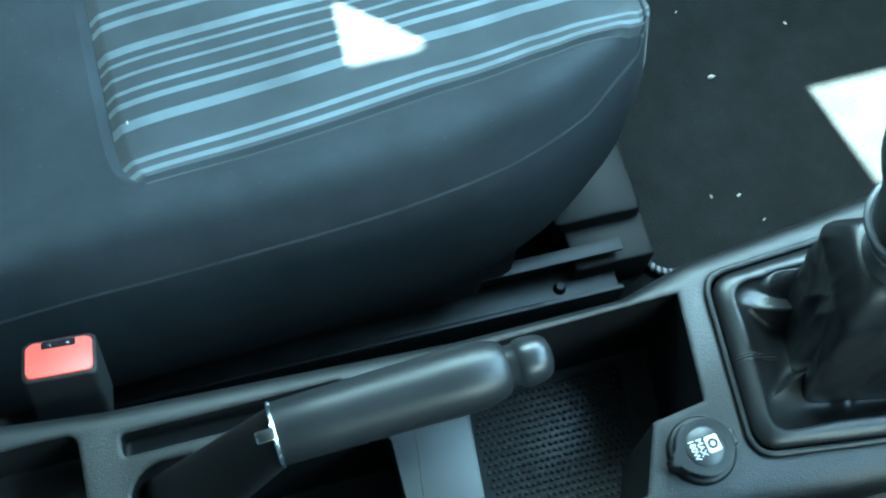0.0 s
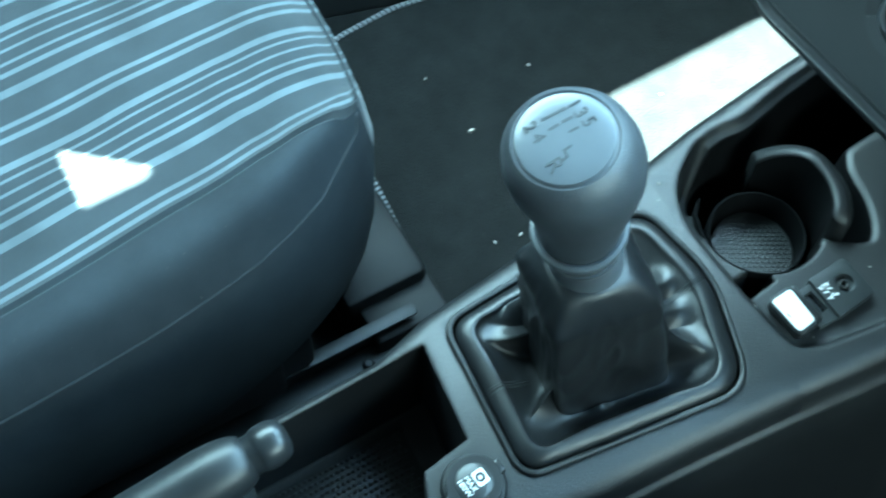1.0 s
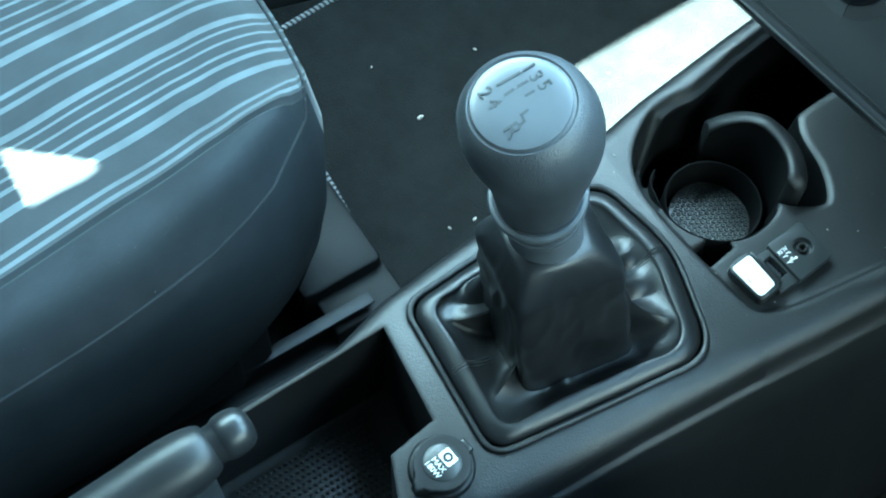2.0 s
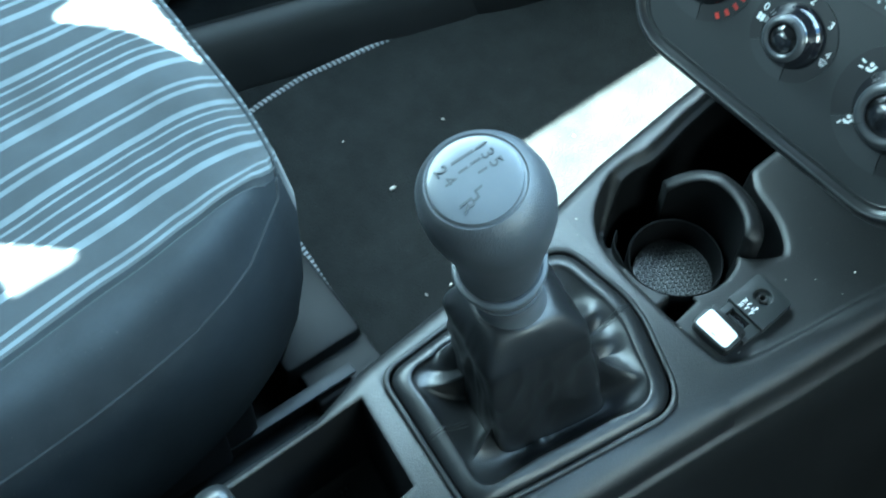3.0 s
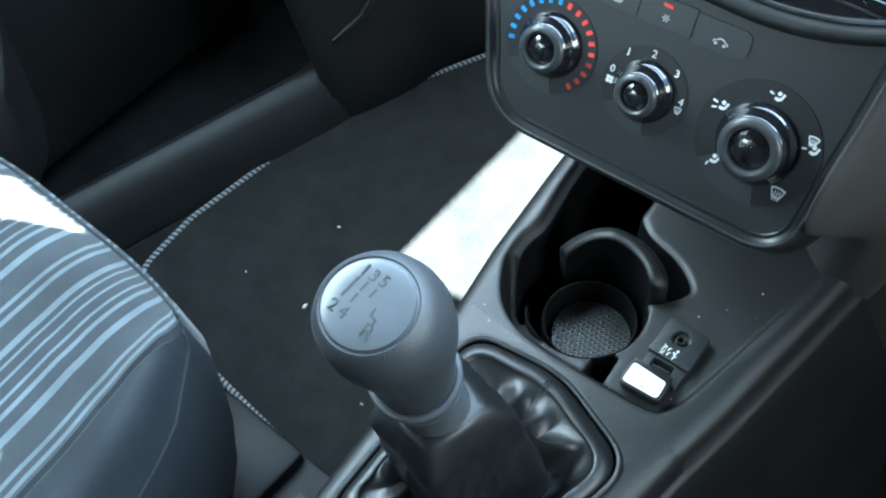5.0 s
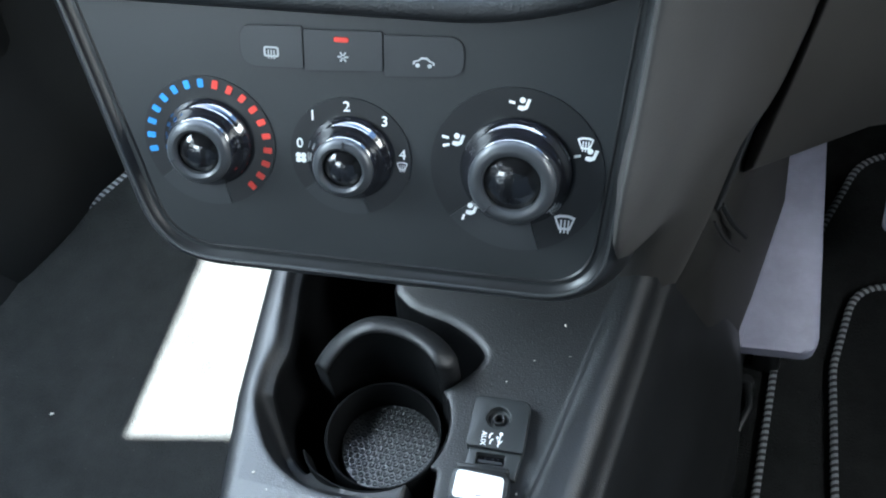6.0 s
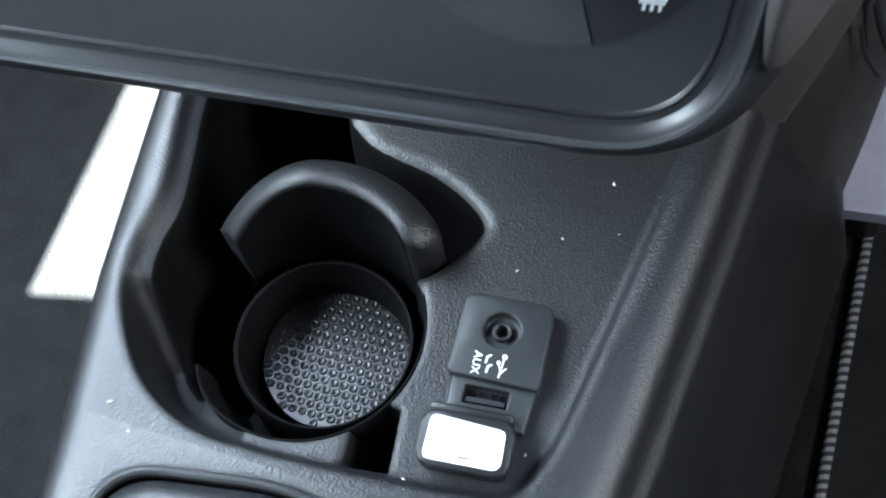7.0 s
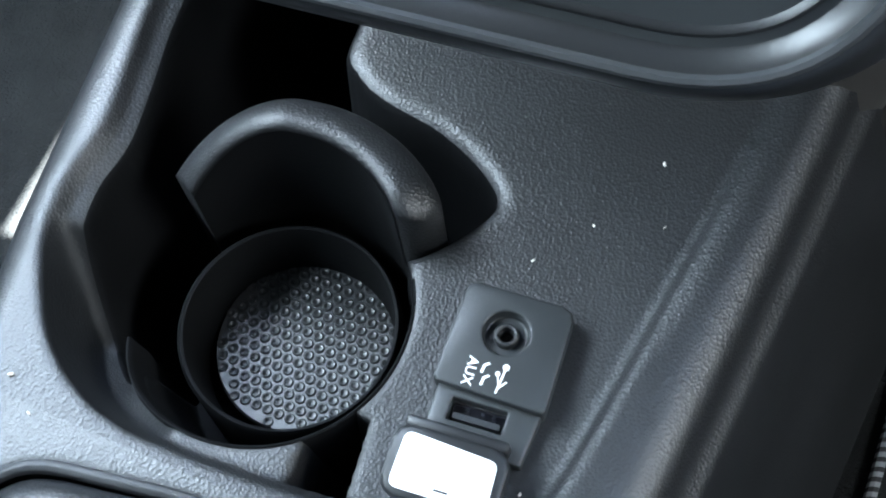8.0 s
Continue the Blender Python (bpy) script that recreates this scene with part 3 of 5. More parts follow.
def footrest():
    f = thing("footrest", (0.16, 0.43, 0.0), "grey-violet rubber footrest on the driver's floor", "footrest")
    outline = round_poly([(0.0, 0.0, 0.004), (0.056, 0.004, 0.012), (0.041, 0.220, 0.004), (0.024, 0.215, 0.004)], 5)
    m = plane_at((0.138, 0.343, 0.098), (1, 0.06, -0.05), (0, 1.0, 0.17))
    part("plate", prism(outline, -0.014, 0.0, m, bevel=0.003), PEDAL, f)
    part("bracket", box(0.152, 0.172, 0.38, 0.50, 0.0, 0.095, 0.004), SATIN, f, "black bracket")
    return f


footrest()


def pedal():
    p = thing("pedal", (0.24, 0.50, 0.02), "ribbed grey rubber pedal on a steel arm", "pedal")
    m = plane_at((0.222, 0.455, 0.105), (1, 0.0, 0.0), (0, 0.8, 0.6))
    pad = part("pad", prism(round_rect(0, 0.06, 0, 0.055, 0.006), -0.008, 0.0, m, bevel=0.002), PEDAL, p, "grey rubber pad")
    for k in range(5):
        part("rib", prism(round_rect(0.005, 0.055, 0.007 + k * 0.0095, 0.010 + k * 0.0095, 0.001, 2), -0.001, 0.002, m), PEDAL, pad)
    part("arm", cord(smooth_line([(0.25, 0.485, 0.115), (0.25, 0.53, 0.15), (0.25, 0.56, 0.25), (0.25, 0.52, 0.37), (0.25, 0.40, 0.43)]), 0.007), METAL, p, "dull steel arm")


pedal()
solo("floor_clip", join(cord([(0.144, 0.366, 0.006), (0.152, 0.364, 0.008), (0.156, 0.345, 0.008), (0.150, 0.325, 0.006)], 0.003), lathe([(0, 0.006), (0.006, 0.005), (0.007, 0)], Matrix.Translation((0.150, 0.368, 0)), 16)), RUBBER, "black plastic mat clip on the carpet", "clip")


# ---- centre console ----
ZT = 0.35
CUP = Vector((-0.0160, 0.1240, 0.0))
WELL = Vector((-0.0155, 0.1305, 0.0))
SPLIT = 0.0785


def GAITER_EDGE(grow):
    g = grow
    return round_poly([(-0.045 - g, -0.070 - g, 0.014), (0.052 + g, -0.077 - g, 0.014), (0.068 + g, 0.056 + g, 0.024), (0.004, 0.076 + g, 0.07), (-0.055 - g, 0.066 + g, 0.020)], 8)


SECTIONS = ((-0.47, -0.066, 0.085, 0.332), (-0.38, -0.056, 0.084, 0.335), (-0.30, -0.052, 0.083, 0.338), (-0.20, -0.046, 0.082, 0.344), (-0.11, -0.046, 0.082, 0.349), (-0.075, -0.056, 0.083, ZT), (0.0, -0.065, 0.086, ZT), (0.07, -0.0755, 0.091, ZT), (0.12, -0.0860, 0.096, ZT), (0.19, -0.0955, 0.101, ZT + 0.001), (0.30, -0.108, 0.108, ZT + 0.003), (0.60, -0.12, 0.118, ZT + 0.003))


def console_edge(y):
    """The console's left and right edge and its height at y."""
    ys = [r[0] for r in SECTIONS]
    return [float(np.interp(y, ys, [r[k] for r in SECTIONS])) for k in (1, 2, 3)]


def console_sides(y):
    """The rounded flanks of the console's section at y, left side up and right side down."""
    xl, xr, z = console_edge(y)
    left = [(xl - 0.03, 0.0), (xl - 0.018, 0.15), (xl - 0.006, z - 0.05), (xl - 0.001, z - 0.012), (xl + 0.001, z - 0.006), (xl + 0.005, z - 0.0015), (xl + 0.010, z)]
    # the top falls away softly beside the gaiter and stays flat further forward
    soft = min(1.0, max(0.0, (0.07 - y) / 0.09))
    flare = min(1.0, max(0.0, (y + 0.05) / 0.20)) - 0.5 * min(1.0, max(0.0, (y - 0.29) / 0.05))
    right = [(xr - 0.024, z), (xr - 0.0165 + 0.0005 * soft, z - 0.0004 - 0.0014 * soft), (xr - 0.0105, z - 0.0018 - 0.0034 * soft), (xr - 0.0066, z - 0.0070 - 0.0035 * soft), (xr - 0.0042, z - 0.0205), (xr - 0.0018, z - 0.0214), (xr - 0.0004, z - 0.0232), (xr + 0.003 + 0.005 * flare, z - 0.07), (xr + 0.012 + 0.028 * flare, 0.15), (xr + 0.022 + 0.026 * flare, 0.0)]
    return left, right, z


def inside(X, Y, poly):
    """Distance to a polygon's edge over arrays of x and y, above nought inside."""
    best, within = np.full(X.shape, 9.0), np.zeros(X.shape, bool)
    for (ax, ay), (bx, by) in zip(poly, poly[1:] + poly[:1]):
        dx, dy = bx - ax, by - ay
        t = np.clip(((X - ax) * dx + (Y - ay) * dy) / (dx * dx + dy * dy + 1e-12), 0, 1)
        best = np.minimum(best, np.hypot(X - ax - t * dx, Y - ay - t * dy))
        cross = (ay > Y) != (by > Y)
        within ^= cross & (X < ax + (Y - ay) * dx / (dy if abs(dy) > 1e-12 else 1e-12))
    return np.where(within, best, -best)


def fillet(d, r):
    """How far a surface has dropped, d inwards of a rim rounded over by r, before it falls away steeply."""
    q = np.clip(d / r, 0, 1)
    return r * (1 - np.sqrt(np.maximum(0, 1 - q * q))) + np.maximum(0, d - r) * 14


# rim of the whole hollow, its deep dark part, and the small pocket sunk by the crescent for its shadow
RIM_LINE = [(0.021, 0.0830), (-0.004, 0.0810), (-0.018, 0.0805), (-0.033, 0.0818), (-0.046, 0.0860), (-0.058, 0.0940), (-0.068, 0.1065), (-0.0755, 0.1205), (-0.0780, 0.1350), (-0.0768, 0.1500), (-0.0800, 0.1680), (-0.0845, 0.1900), (-0.0900, 0.2400), (-0.0940, 0.3400)]
RECESS_RIGHT = [(0.0900, 0.3400), (0.0850, 0.2400), (0.0805, 0.2000), (0.0755, 0.1600), (0.0700, 0.1170), (0.0660, 0.0990), (0.0590, 0.0890), (0.0440, 0.0855), (0.030, 0.0840)]
DEEP = [(-0.042, 0.0935), (-0.0545, 0.0985), (-0.0640, 0.1090), (-0.0715, 0.1225), (-0.0740, 0.1360), (-0.0730, 0.1505), (-0.0762, 0.1680), (-0.0808, 0.190), (-0.0865, 0.240), (-0.0905, 0.340), (-0.030, 0.340), (-0.026, 0.215), (-0.020, 0.193), (0.006, 0.186), (0.021, 0.179), (0.0290, 0.1710), (0.0275, 0.1620), (0.0210, 0.1520), (0.0155, 0.1460), (0.006, 0.139), (-0.006, 0.125), (-0.030, 0.110)]


def smooth_closed(pts, per=6):
    return [(p.x, p.y) for p in smooth_line([(x, y, 0) for x, y in pts], per, closed=True)]


def hollow(X, Y, Z):
    """The console's top over arrays of x and y, from the flat height Z: the shallow recess, the ledge, the deep well, the notch and the cup's mouth."""
    rim = inside(X, Y, [(p.x, p.y) for p in smooth_line([(x, y, 0) for x, y in RECESS_RIGHT + RIM_LINE], 6)])
    t = np.clip(rim / 0.0048, 0, 1)
    Z = Z - 0.0046 * t * t * (3 - 2 * t)
    ledge = np.clip((-0.020 - X) / 0.03, 0, 1.3) * np.clip(rim / 0.006, 0, 1) * np.clip((0.125 - Y) / 0.02, 0, 1)
    Z = Z - 0.022 * ledge
    soft = 0.0048 - 0.0010 * np.clip((X + 0.012) / 0.02, 0, 1)
    Z = Z - np.minimum(fillet(inside(X, Y, smooth_closed(DEEP)), soft), 0.115)
    Z = Z - np.minimum(fillet(inside(X, Y, round_poly([(0.0070, 0.1080, 0.002), (0.0215, 0.1080, 0.002), (0.0245, 0.0870, 0.002), (0.0085, 0.0850, 0.002)], 4)), 0.0010), 0.045)
    away = 0.0366 - np.hypot(X - CUP.x, Y - CUP.y)
    return np.where(away > 0, np.minimum(Z, 0.3455 - np.minimum(fillet(away, 0.0006), 0.06)), Z)


def console():
    c = thing("centre_console", (0.0, 0.0, 0.0), "black grained plastic centre console between the seats", "console")
    rows = []
    for y in [r[0] for r in SECTIONS if r[0] < SPLIT] + [SPLIT + 0.002]:
        left, right, z = console_sides(y)
        rows.append([(x, y, zz) for x, zz in left + right])
    body = part("body", skin(rows, closed=True), CONSOLE, c, "black grained plastic with soft edges")
    cuts = []
    # tray ahead of the hand brake, its slot, and the rear well
    cuts.append(prism([(-0.038, -0.250), (0.055, -0.250), (0.056, -0.132), (0.022, -0.118), (0.018, -0.090), (-0.040, -0.084)], 0.262, 0.40))
    cuts.append(prism(round_rect(-0.022, 0.034, -0.372, -0.225, 0.018), 0.20, 0.40))
    cuts.append(prism(round_rect(-0.040, -0.028, -0.372, -0.26, 0.003), 0.318, 0.40))
    cuts.append(prism(round_rect(-0.046, 0.055, -0.455, -0.392, 0.006), 0.290, 0.40))
    cuts.append(lathe([(0, 0.24), (0.028, 0.24), (0.030, 0.30), (0, 0.30)], Matrix.Translation((0.004, -0.420, 0))))
    # gaiter opening, and an open end towards the cup well's part
    cuts.append(prism(GAITER_EDGE(0.0), 0.31, 0.40))
    carve(body, cuts)
    bm = bmesh.new()
    bm.from_mesh(body.data)
    bmesh.ops.bisect_plane(bm, geom=bm.verts[:] + bm.edges[:] + bm.faces[:], plane_co=(0, SPLIT, 0), plane_no=(0, 1, 0), clear_outer=True)
    bm.to_mesh(body.data)
    bm.free()
    # forward part: one moulded sheet with the hollow round cup and sockets pressed into it
    ys = np.concatenate([np.arange(SPLIT, 0.212, 0.0006), np.linspace(0.213, 0.34, 24), [0.42, 0.60]])
    wide = 270
    grid_x, grid_y, grid_z, flanks = [], [], [], []
    for y in ys:
        left, right, z = console_sides(float(y))
        grid_x.append(np.linspace(left[-1][0], right[0][0], wide))
        grid_y.append(np.full(wide, y))
        grid_z.append(np.full(wide, z))
        flanks.append((left[:-1], right[1:]))
    grid_x, grid_y, grid_z = np.array(grid_x), np.array(grid_y), np.array(grid_z)
    grid_z = hollow(grid_x, grid_y, grid_z)
    verts, n = [], wide + 6 + 9
    for k, y in enumerate(ys):
        verts += [(x, float(y), z) for x, z in flanks[k][0]] + list(zip(grid_x[k].tolist(), grid_y[k].tolist(), grid_z[k].tolist())) + [(x, float(y), z) for x, z in flanks[k][1]]
    quads = np.array([(r * n + q, r * n + q + 1, r * n + n + q + 1, r * n + n + q) for r in range(len(ys) - 1) for q in range(n - 1)])
    # below this depth the same moulding turns near-black, as painted shade
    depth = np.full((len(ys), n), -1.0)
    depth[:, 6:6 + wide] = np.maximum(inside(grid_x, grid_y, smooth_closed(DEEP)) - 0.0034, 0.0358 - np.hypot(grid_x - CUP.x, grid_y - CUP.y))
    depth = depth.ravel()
    for name, sign, mat, label in (("cup_surround", -1, CONSOLE, "grained plastic moulded round the cup well and the sockets"), ("well_shade", 1, WELLSHADE, "deep pocket beside the cup, blackened to stand for shade")):
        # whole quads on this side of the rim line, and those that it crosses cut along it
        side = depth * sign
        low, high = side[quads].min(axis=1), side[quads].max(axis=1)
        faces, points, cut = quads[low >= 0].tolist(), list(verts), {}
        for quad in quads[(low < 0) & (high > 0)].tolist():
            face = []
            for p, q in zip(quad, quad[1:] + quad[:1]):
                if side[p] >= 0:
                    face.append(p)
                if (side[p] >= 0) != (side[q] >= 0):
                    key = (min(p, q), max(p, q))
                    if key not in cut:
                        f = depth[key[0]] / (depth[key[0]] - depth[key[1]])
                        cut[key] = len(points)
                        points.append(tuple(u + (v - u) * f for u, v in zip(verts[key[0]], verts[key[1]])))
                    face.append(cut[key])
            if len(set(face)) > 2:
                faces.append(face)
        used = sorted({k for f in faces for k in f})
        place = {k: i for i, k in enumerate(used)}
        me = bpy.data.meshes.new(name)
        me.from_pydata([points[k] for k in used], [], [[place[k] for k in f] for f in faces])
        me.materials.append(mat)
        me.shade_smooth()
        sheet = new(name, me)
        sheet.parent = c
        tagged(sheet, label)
    # cup: upper wall on the driver's side, a ledge, and the narrower bottom
    rows = []
    for k in range(61):
        a = radians(-150 + 181 * k / 60)
        low = 0.012 * max(0.0, (12 - k) / 12) ** 0.8
        rows.append([(CUP.x + r * math.cos(a), CUP.y + r * math.sin(a), z) for r, z in ((0.0372, 0.30), (0.0371, 0.3445 - low), (0.0369, 0.3456 - low), (0.0365, 0.3459 - low), (0.0360, 0.3453 - low), (0.0356, 0.3420 - low), (0.0346, 0.324), (0.0344, 0.30))])
    # cup wall and sleeve take the shade colour too, so the well stays dark
    part("cup_wall", skin(rows, closed=True), WELLSHADE, c, "smooth wall of the cup well, blackened to stand for shade")
    part("cup_sleeve", lathe([(0.0258, 0.3005), (0.0264, 0.3060), (0.0272, 0.3200), (0.0277, 0.3222), (0.0285, 0.3226), (0.0293, 0.3214), (0.0297, 0.29)], Matrix.Translation((CUP + WELL) / 2), 72), WELLSHADE, c, "round bottom of the cup well with a ledge")
    # crescent wall behind the cup
    rows = []
    for k in range(49):
        q = k / 48
        a = radians(38 + 114 * q)
        ends = min(1.0, math.sqrt(max(0.0, 1 - (1 - min(1.0, q / 0.055)) ** 2)) if q < 0.055 else 1.0)
        zt = 0.3650 - 0.0008 * (1 - q) - 0.020 * max(0.0, (q - 0.58) / 0.42) ** 1.6 - 0.0035 * max(0.0, (0.12 - q) / 0.12) ** 2
        mid = 0.0400 - 0.0012 * q
        half = (0.0058 - 0.0010 * q) * (0.35 + 0.65 * ends)
        rows.append([(-0.0172 + r * math.cos(a), 0.1275 + r * math.sin(a), z) for r, z in (
            (mid + half + 0.0006, 0.25), (mid + half + 0.0003, zt - 0.0052), (mid + half - 0.0010, zt - 0.0034), (mid + half * 0.45, zt - 0.0016), (mid - half * 0.2, zt - 0.0004), (mid - half + 0.0022, zt), (mid - half + 0.0010, zt - 0.0002), (mid - half + 0.0002, zt - 0.0011), (mid - half, zt - 0.0024), (mid - half + 0.0004, 0.325), (mid - half + 0.0006, 0.25))])
    part("cup_crescent", skin(rows, closed=True), CONSOLE, c, "raised crescent wall round the cup well")
    # thin near-black sheet that paints the shade on the crescent's inner face
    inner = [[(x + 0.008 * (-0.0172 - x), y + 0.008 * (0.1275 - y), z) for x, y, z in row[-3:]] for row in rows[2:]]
    part("crescent_shade", skin(inner, closed=False, caps=False), WELLSHADE, c, "smooth inner side of the crescent, its shade painted black")
    # cup well's rubber floor with dimples
    floor = part("cup_mat", lathe([(0, 0.3018), (0.0252, 0.3018), (0.0258, 0.3000)], Matrix.Translation(WELL)), MATRUBBER, c, "round rubber mat with dimples")
    bm = bmesh.new()
    for i in range(-10, 11):
        for j in range(-10, 11):
            x, y = (i + 0.5 * (j % 2)) * 0.0034, j * 0.0030
            if math.hypot(x, y) < 0.0242:
                ring = lathe([(0.0003, 0.0001), (0.0007, 0.0004), (0.0011, 0.0005), (0.0014, 0.0003), (0.0016, -0.0001)], Matrix.Translation((WELL.x + x, WELL.y + y, 0.3018)), 10)
                me = bpy.data.meshes.new("tmp")
                ring.to_mesh(me)
                ring.free()
                bm.from_mesh(me)
                bpy.data.meshes.remove(me)
    part("dimple_pattern", bm, MATRUBBER, floor, "small raised rings in rows", kind="stuff")
    # ribbed rubber mat in the tray
    tray = part("tray_mat", prism(round_poly([(-0.033, -0.192, 0.003), (0.046, -0.200, 0.003), (0.046, -0.110, 0.004), (-0.034, -0.102, 0.004)]), 0.262, 0.2645, bevel=0.0008), MATRUBBER, c, "black rubber tray mat with small bumps")
    bm = bmesh.new()
    for i in range(20):
        for j in range(26):
            x, y = -0.030 + i * 0.0039, -0.191 + (j + 0.5 * (i % 2)) * 0.0034
            if y < -0.106 - 0.1 * (x + 0.03) and y > -0.190 - 0.1 * (x + 0.03) and x < 0.044:
                rings = [[bm.verts.new((x + r * math.cos(q * math.pi / 4), y + r * math.sin(q * math.pi / 4), z)) for q in range(8)] for r, z in ((0.00125, 0.2643), (0.00115, 0.2651), (0.00065, 0.2657))]
                for low, high in zip(rings, rings[1:]):
                    for q in range(8):
                        bm.faces.new((low[q], low[(q + 1) % 8], high[(q + 1) % 8], high[q]))
                bm.faces.new(rings[-1])
    part("bump_pattern", bm, MATRUBBER, tray, "small round bumps in rows", kind="stuff")
    # plate between tray and hand brake
    plate = part("slot_plate", prism(round_poly([(-0.0375, -0.2495, 0.001), (-0.0215, -0.2495, 0.001), (-0.0185, -0.2405, 0.005), (0.0210, -0.2405, 0.005), (0.0250, -0.2495, 0.001), (0.0545, -0.2495, 0.001), (0.0545, -0.203, 0.002), (-0.0375, -0.195, 0.002)]), 0.262, 0.292, bevel=0.0012, segs=2), PANEL, c, "smooth plate ahead of the hand brake slot")
    part("cover_joint", cord(smooth_line([(-0.022, -0.244, 0.2920), (-0.0205, -0.231, 0.2920), (-0.015, -0.2275, 0.2920), (0.008, -0.2300, 0.2920), (0.024, -0.2325, 0.2920), (0.030, -0.238, 0.2920), (0.031, -0.248, 0.2920)]), 0.0004, 5), GROOVE, plate, "thin dark joint of the cover")
    return c


the_console = console()


# ---- power socket with its cap ----
def power_socket():
    t = thing("power_socket", (0.040, -0.101, 0.348), "black capped power socket on the console", "socket")
    m = plane_at((0.0415, -0.100, 0.3495), (1, 0.12, 0), (-0.12, 1, 0))
    part("collar", lathe([(0.0172, -0.002), (0.0172, 0.001), (0.0160, 0.0025), (0.0140, 0.0025)], m), SATIN, t)
    tab = [(0.0146 * math.cos(a), 0.0146 * math.sin(a)) for a in np.linspace(radians(-130), radians(190), 40)] + [(-0.0185, -0.0055), (-0.0178, -0.0092), (-0.0140, -0.0105)]
    cap = part("cap", prism(tab, 0.002, 0.0085, m @ Matrix.Rotation(radians(72), 4, "Z"), bevel=0.0018, segs=3), SATIN, t, "round black cap with a finger tab")
    part("disc", lathe([(0, 0.0090), (0.0094, 0.0090), (0.0100, 0.0086), (0.0104, 0.0080)], m), PANEL, cap, "smooth centre disc")
    part("hinge", box(-0.004, 0.004, 0.0135, 0.0175, 0.001, 0.007, 0.001, m), SATIN, cap)
    part("symbol", join(prism(round_rect(-0.0042, 0.0042, 0.0005, 0.0072, 0.0012), 0.0089, 0.0092, m)), WHITE, cap, "white square symbol")
    part("symbol_mark", lathe([(0.0012, 0.00925), (0.0012, 0.0094), (0.0026, 0.0094), (0.0026, 0.00925)], m @ Matrix.Translation((0, 0.0038, 0)), 24), PANEL, cap)
    part("letters_max", letters("MAX", 0.0042, m @ Matrix.Translation((0, -0.0024, 0.0091))), WHITE, cap)
    part("letters_watts", letters("180W", 0.0042, m @ Matrix.Translation((0, -0.0062, 0.0091))), WHITE, cap)
    return t


power_socket()


# ---- audio and charging sockets ----
def audio_sockets():
    t = thing("audio_socket", (0.041, 0.138, 0.346), "black panel with audio jack, charging port and open cap", "socket panel")
    upper = round_poly([(0.0300, 0.1225, 0.001), (0.0567, 0.1240, 0.001), (0.0540, 0.1500, 0.003), (0.0280, 0.1480, 0.003)], 5)
    body = part("plate", prism(upper, 0.344, 0.3512, bevel=0.0007), PANEL, t, "smooth raised plate")
    lower = part("port_plate", prism([(0.0325, 0.1100), (0.0560, 0.1115), (0.0560, 0.1245), (0.0312, 0.1230)], 0.344, 0.3488, bevel=0.0004), PANEL, t, "lower plate with the port")
    j = Matrix.Translation((0.0413, 0.1388, 0.0))
    carve(body, [lathe([(0, 0.3485), (0.0050, 0.3485), (0.0062, 0.354), (0, 0.354)], j, 40), lathe([(0, 0.338), (0.0017, 0.338), (0.0017, 0.350), (0, 0.350)], j, 24)])
    part("jack", lathe([(0.0017, 0.342), (0.0018, 0.3502), (0.0024, 0.3506), (0.0029, 0.3502), (0.0030, 0.3484)], j, 32), RUBBER, body, "round audio jack")
    pm = plane_at((0.0425, 0.1188, 0.3488), (1, 0.1, 0), (-0.1, 1, 0))
    carve(lower, [prism(round_rect(-0.0066, 0.0066, -0.0028, 0.0028, 0.0004, 2), -0.0035, 0.002, pm)])
    part("port", join(prism(round_rect(-0.0062, 0.0062, -0.0024, 0.0024, 0.0003, 2), -0.0034, -0.0030, pm)), GLOSS, lower, "dark charging port")
    part("tongue", prism(round_rect(-0.0056, 0.0056, -0.0018, -0.0004, 0.0002, 2), -0.0031, -0.0010, pm), METAL, lower, "pale tongue of the port")
    for k in (-0.0026, 0.001, 0.0036):
        part("contact", prism(round_rect(k - 0.0004, k + 0.0004, 0.0007, 0.0013, 0.0001, 2), -0.0031, -0.0016, pm), CHROME, lower)
    part("letters_aux", letters("AUX", 0.0034, plane_at((0.0372, 0.1272, 0.35125), (0.1, -1, 0), (1, 0.1, 0))), WHITE, body)
    for x, y in ((0.0398, 0.1292), (0.0408, 0.1264)):
        part("stroke", prism([(x - 0.0003, y - 0.0014), (x + 0.0003, y - 0.0014), (x + 0.0003, y + 0.0004), (x + 0.0012, y + 0.0013), (x + 0.0007, y + 0.0015), (x - 0.0003, y + 0.0006)], 0.3511, 0.3514), WHITE, body)
    part("trident", join(prism(round_rect(0.0444, 0.0449, 0.1244, 0.1310, 0.0002, 2), 0.3511, 0.3514), lathe([(0, 0.3514), (0.0008, 0.3514), (0.0008, 0.3511)], Matrix.Translation((0.04465, 0.1310, 0)), 12), prism([(0.0432, 0.1288), (0.0436, 0.1288), (0.0446, 0.1266), (0.0446, 0.1260)], 0.3511, 0.3514), prism([(0.0458, 0.1278), (0.0462, 0.1278), (0.0449, 0.1256), (0.0448, 0.1262)], 0.3511, 0.3514), lathe([(0, 0.3514), (0.0006, 0.3514), (0.0006, 0.3511)], Matrix.Translation((0.0434, 0.1289, 0)), 10)), WHITE, body, "white branching symbol")
    # open cap lying back, with a white label
    cm = plane_at((0.0420, 0.1032, 0.3545), (1, 0.10, 0.0), (-0.10, 1, 0.10))
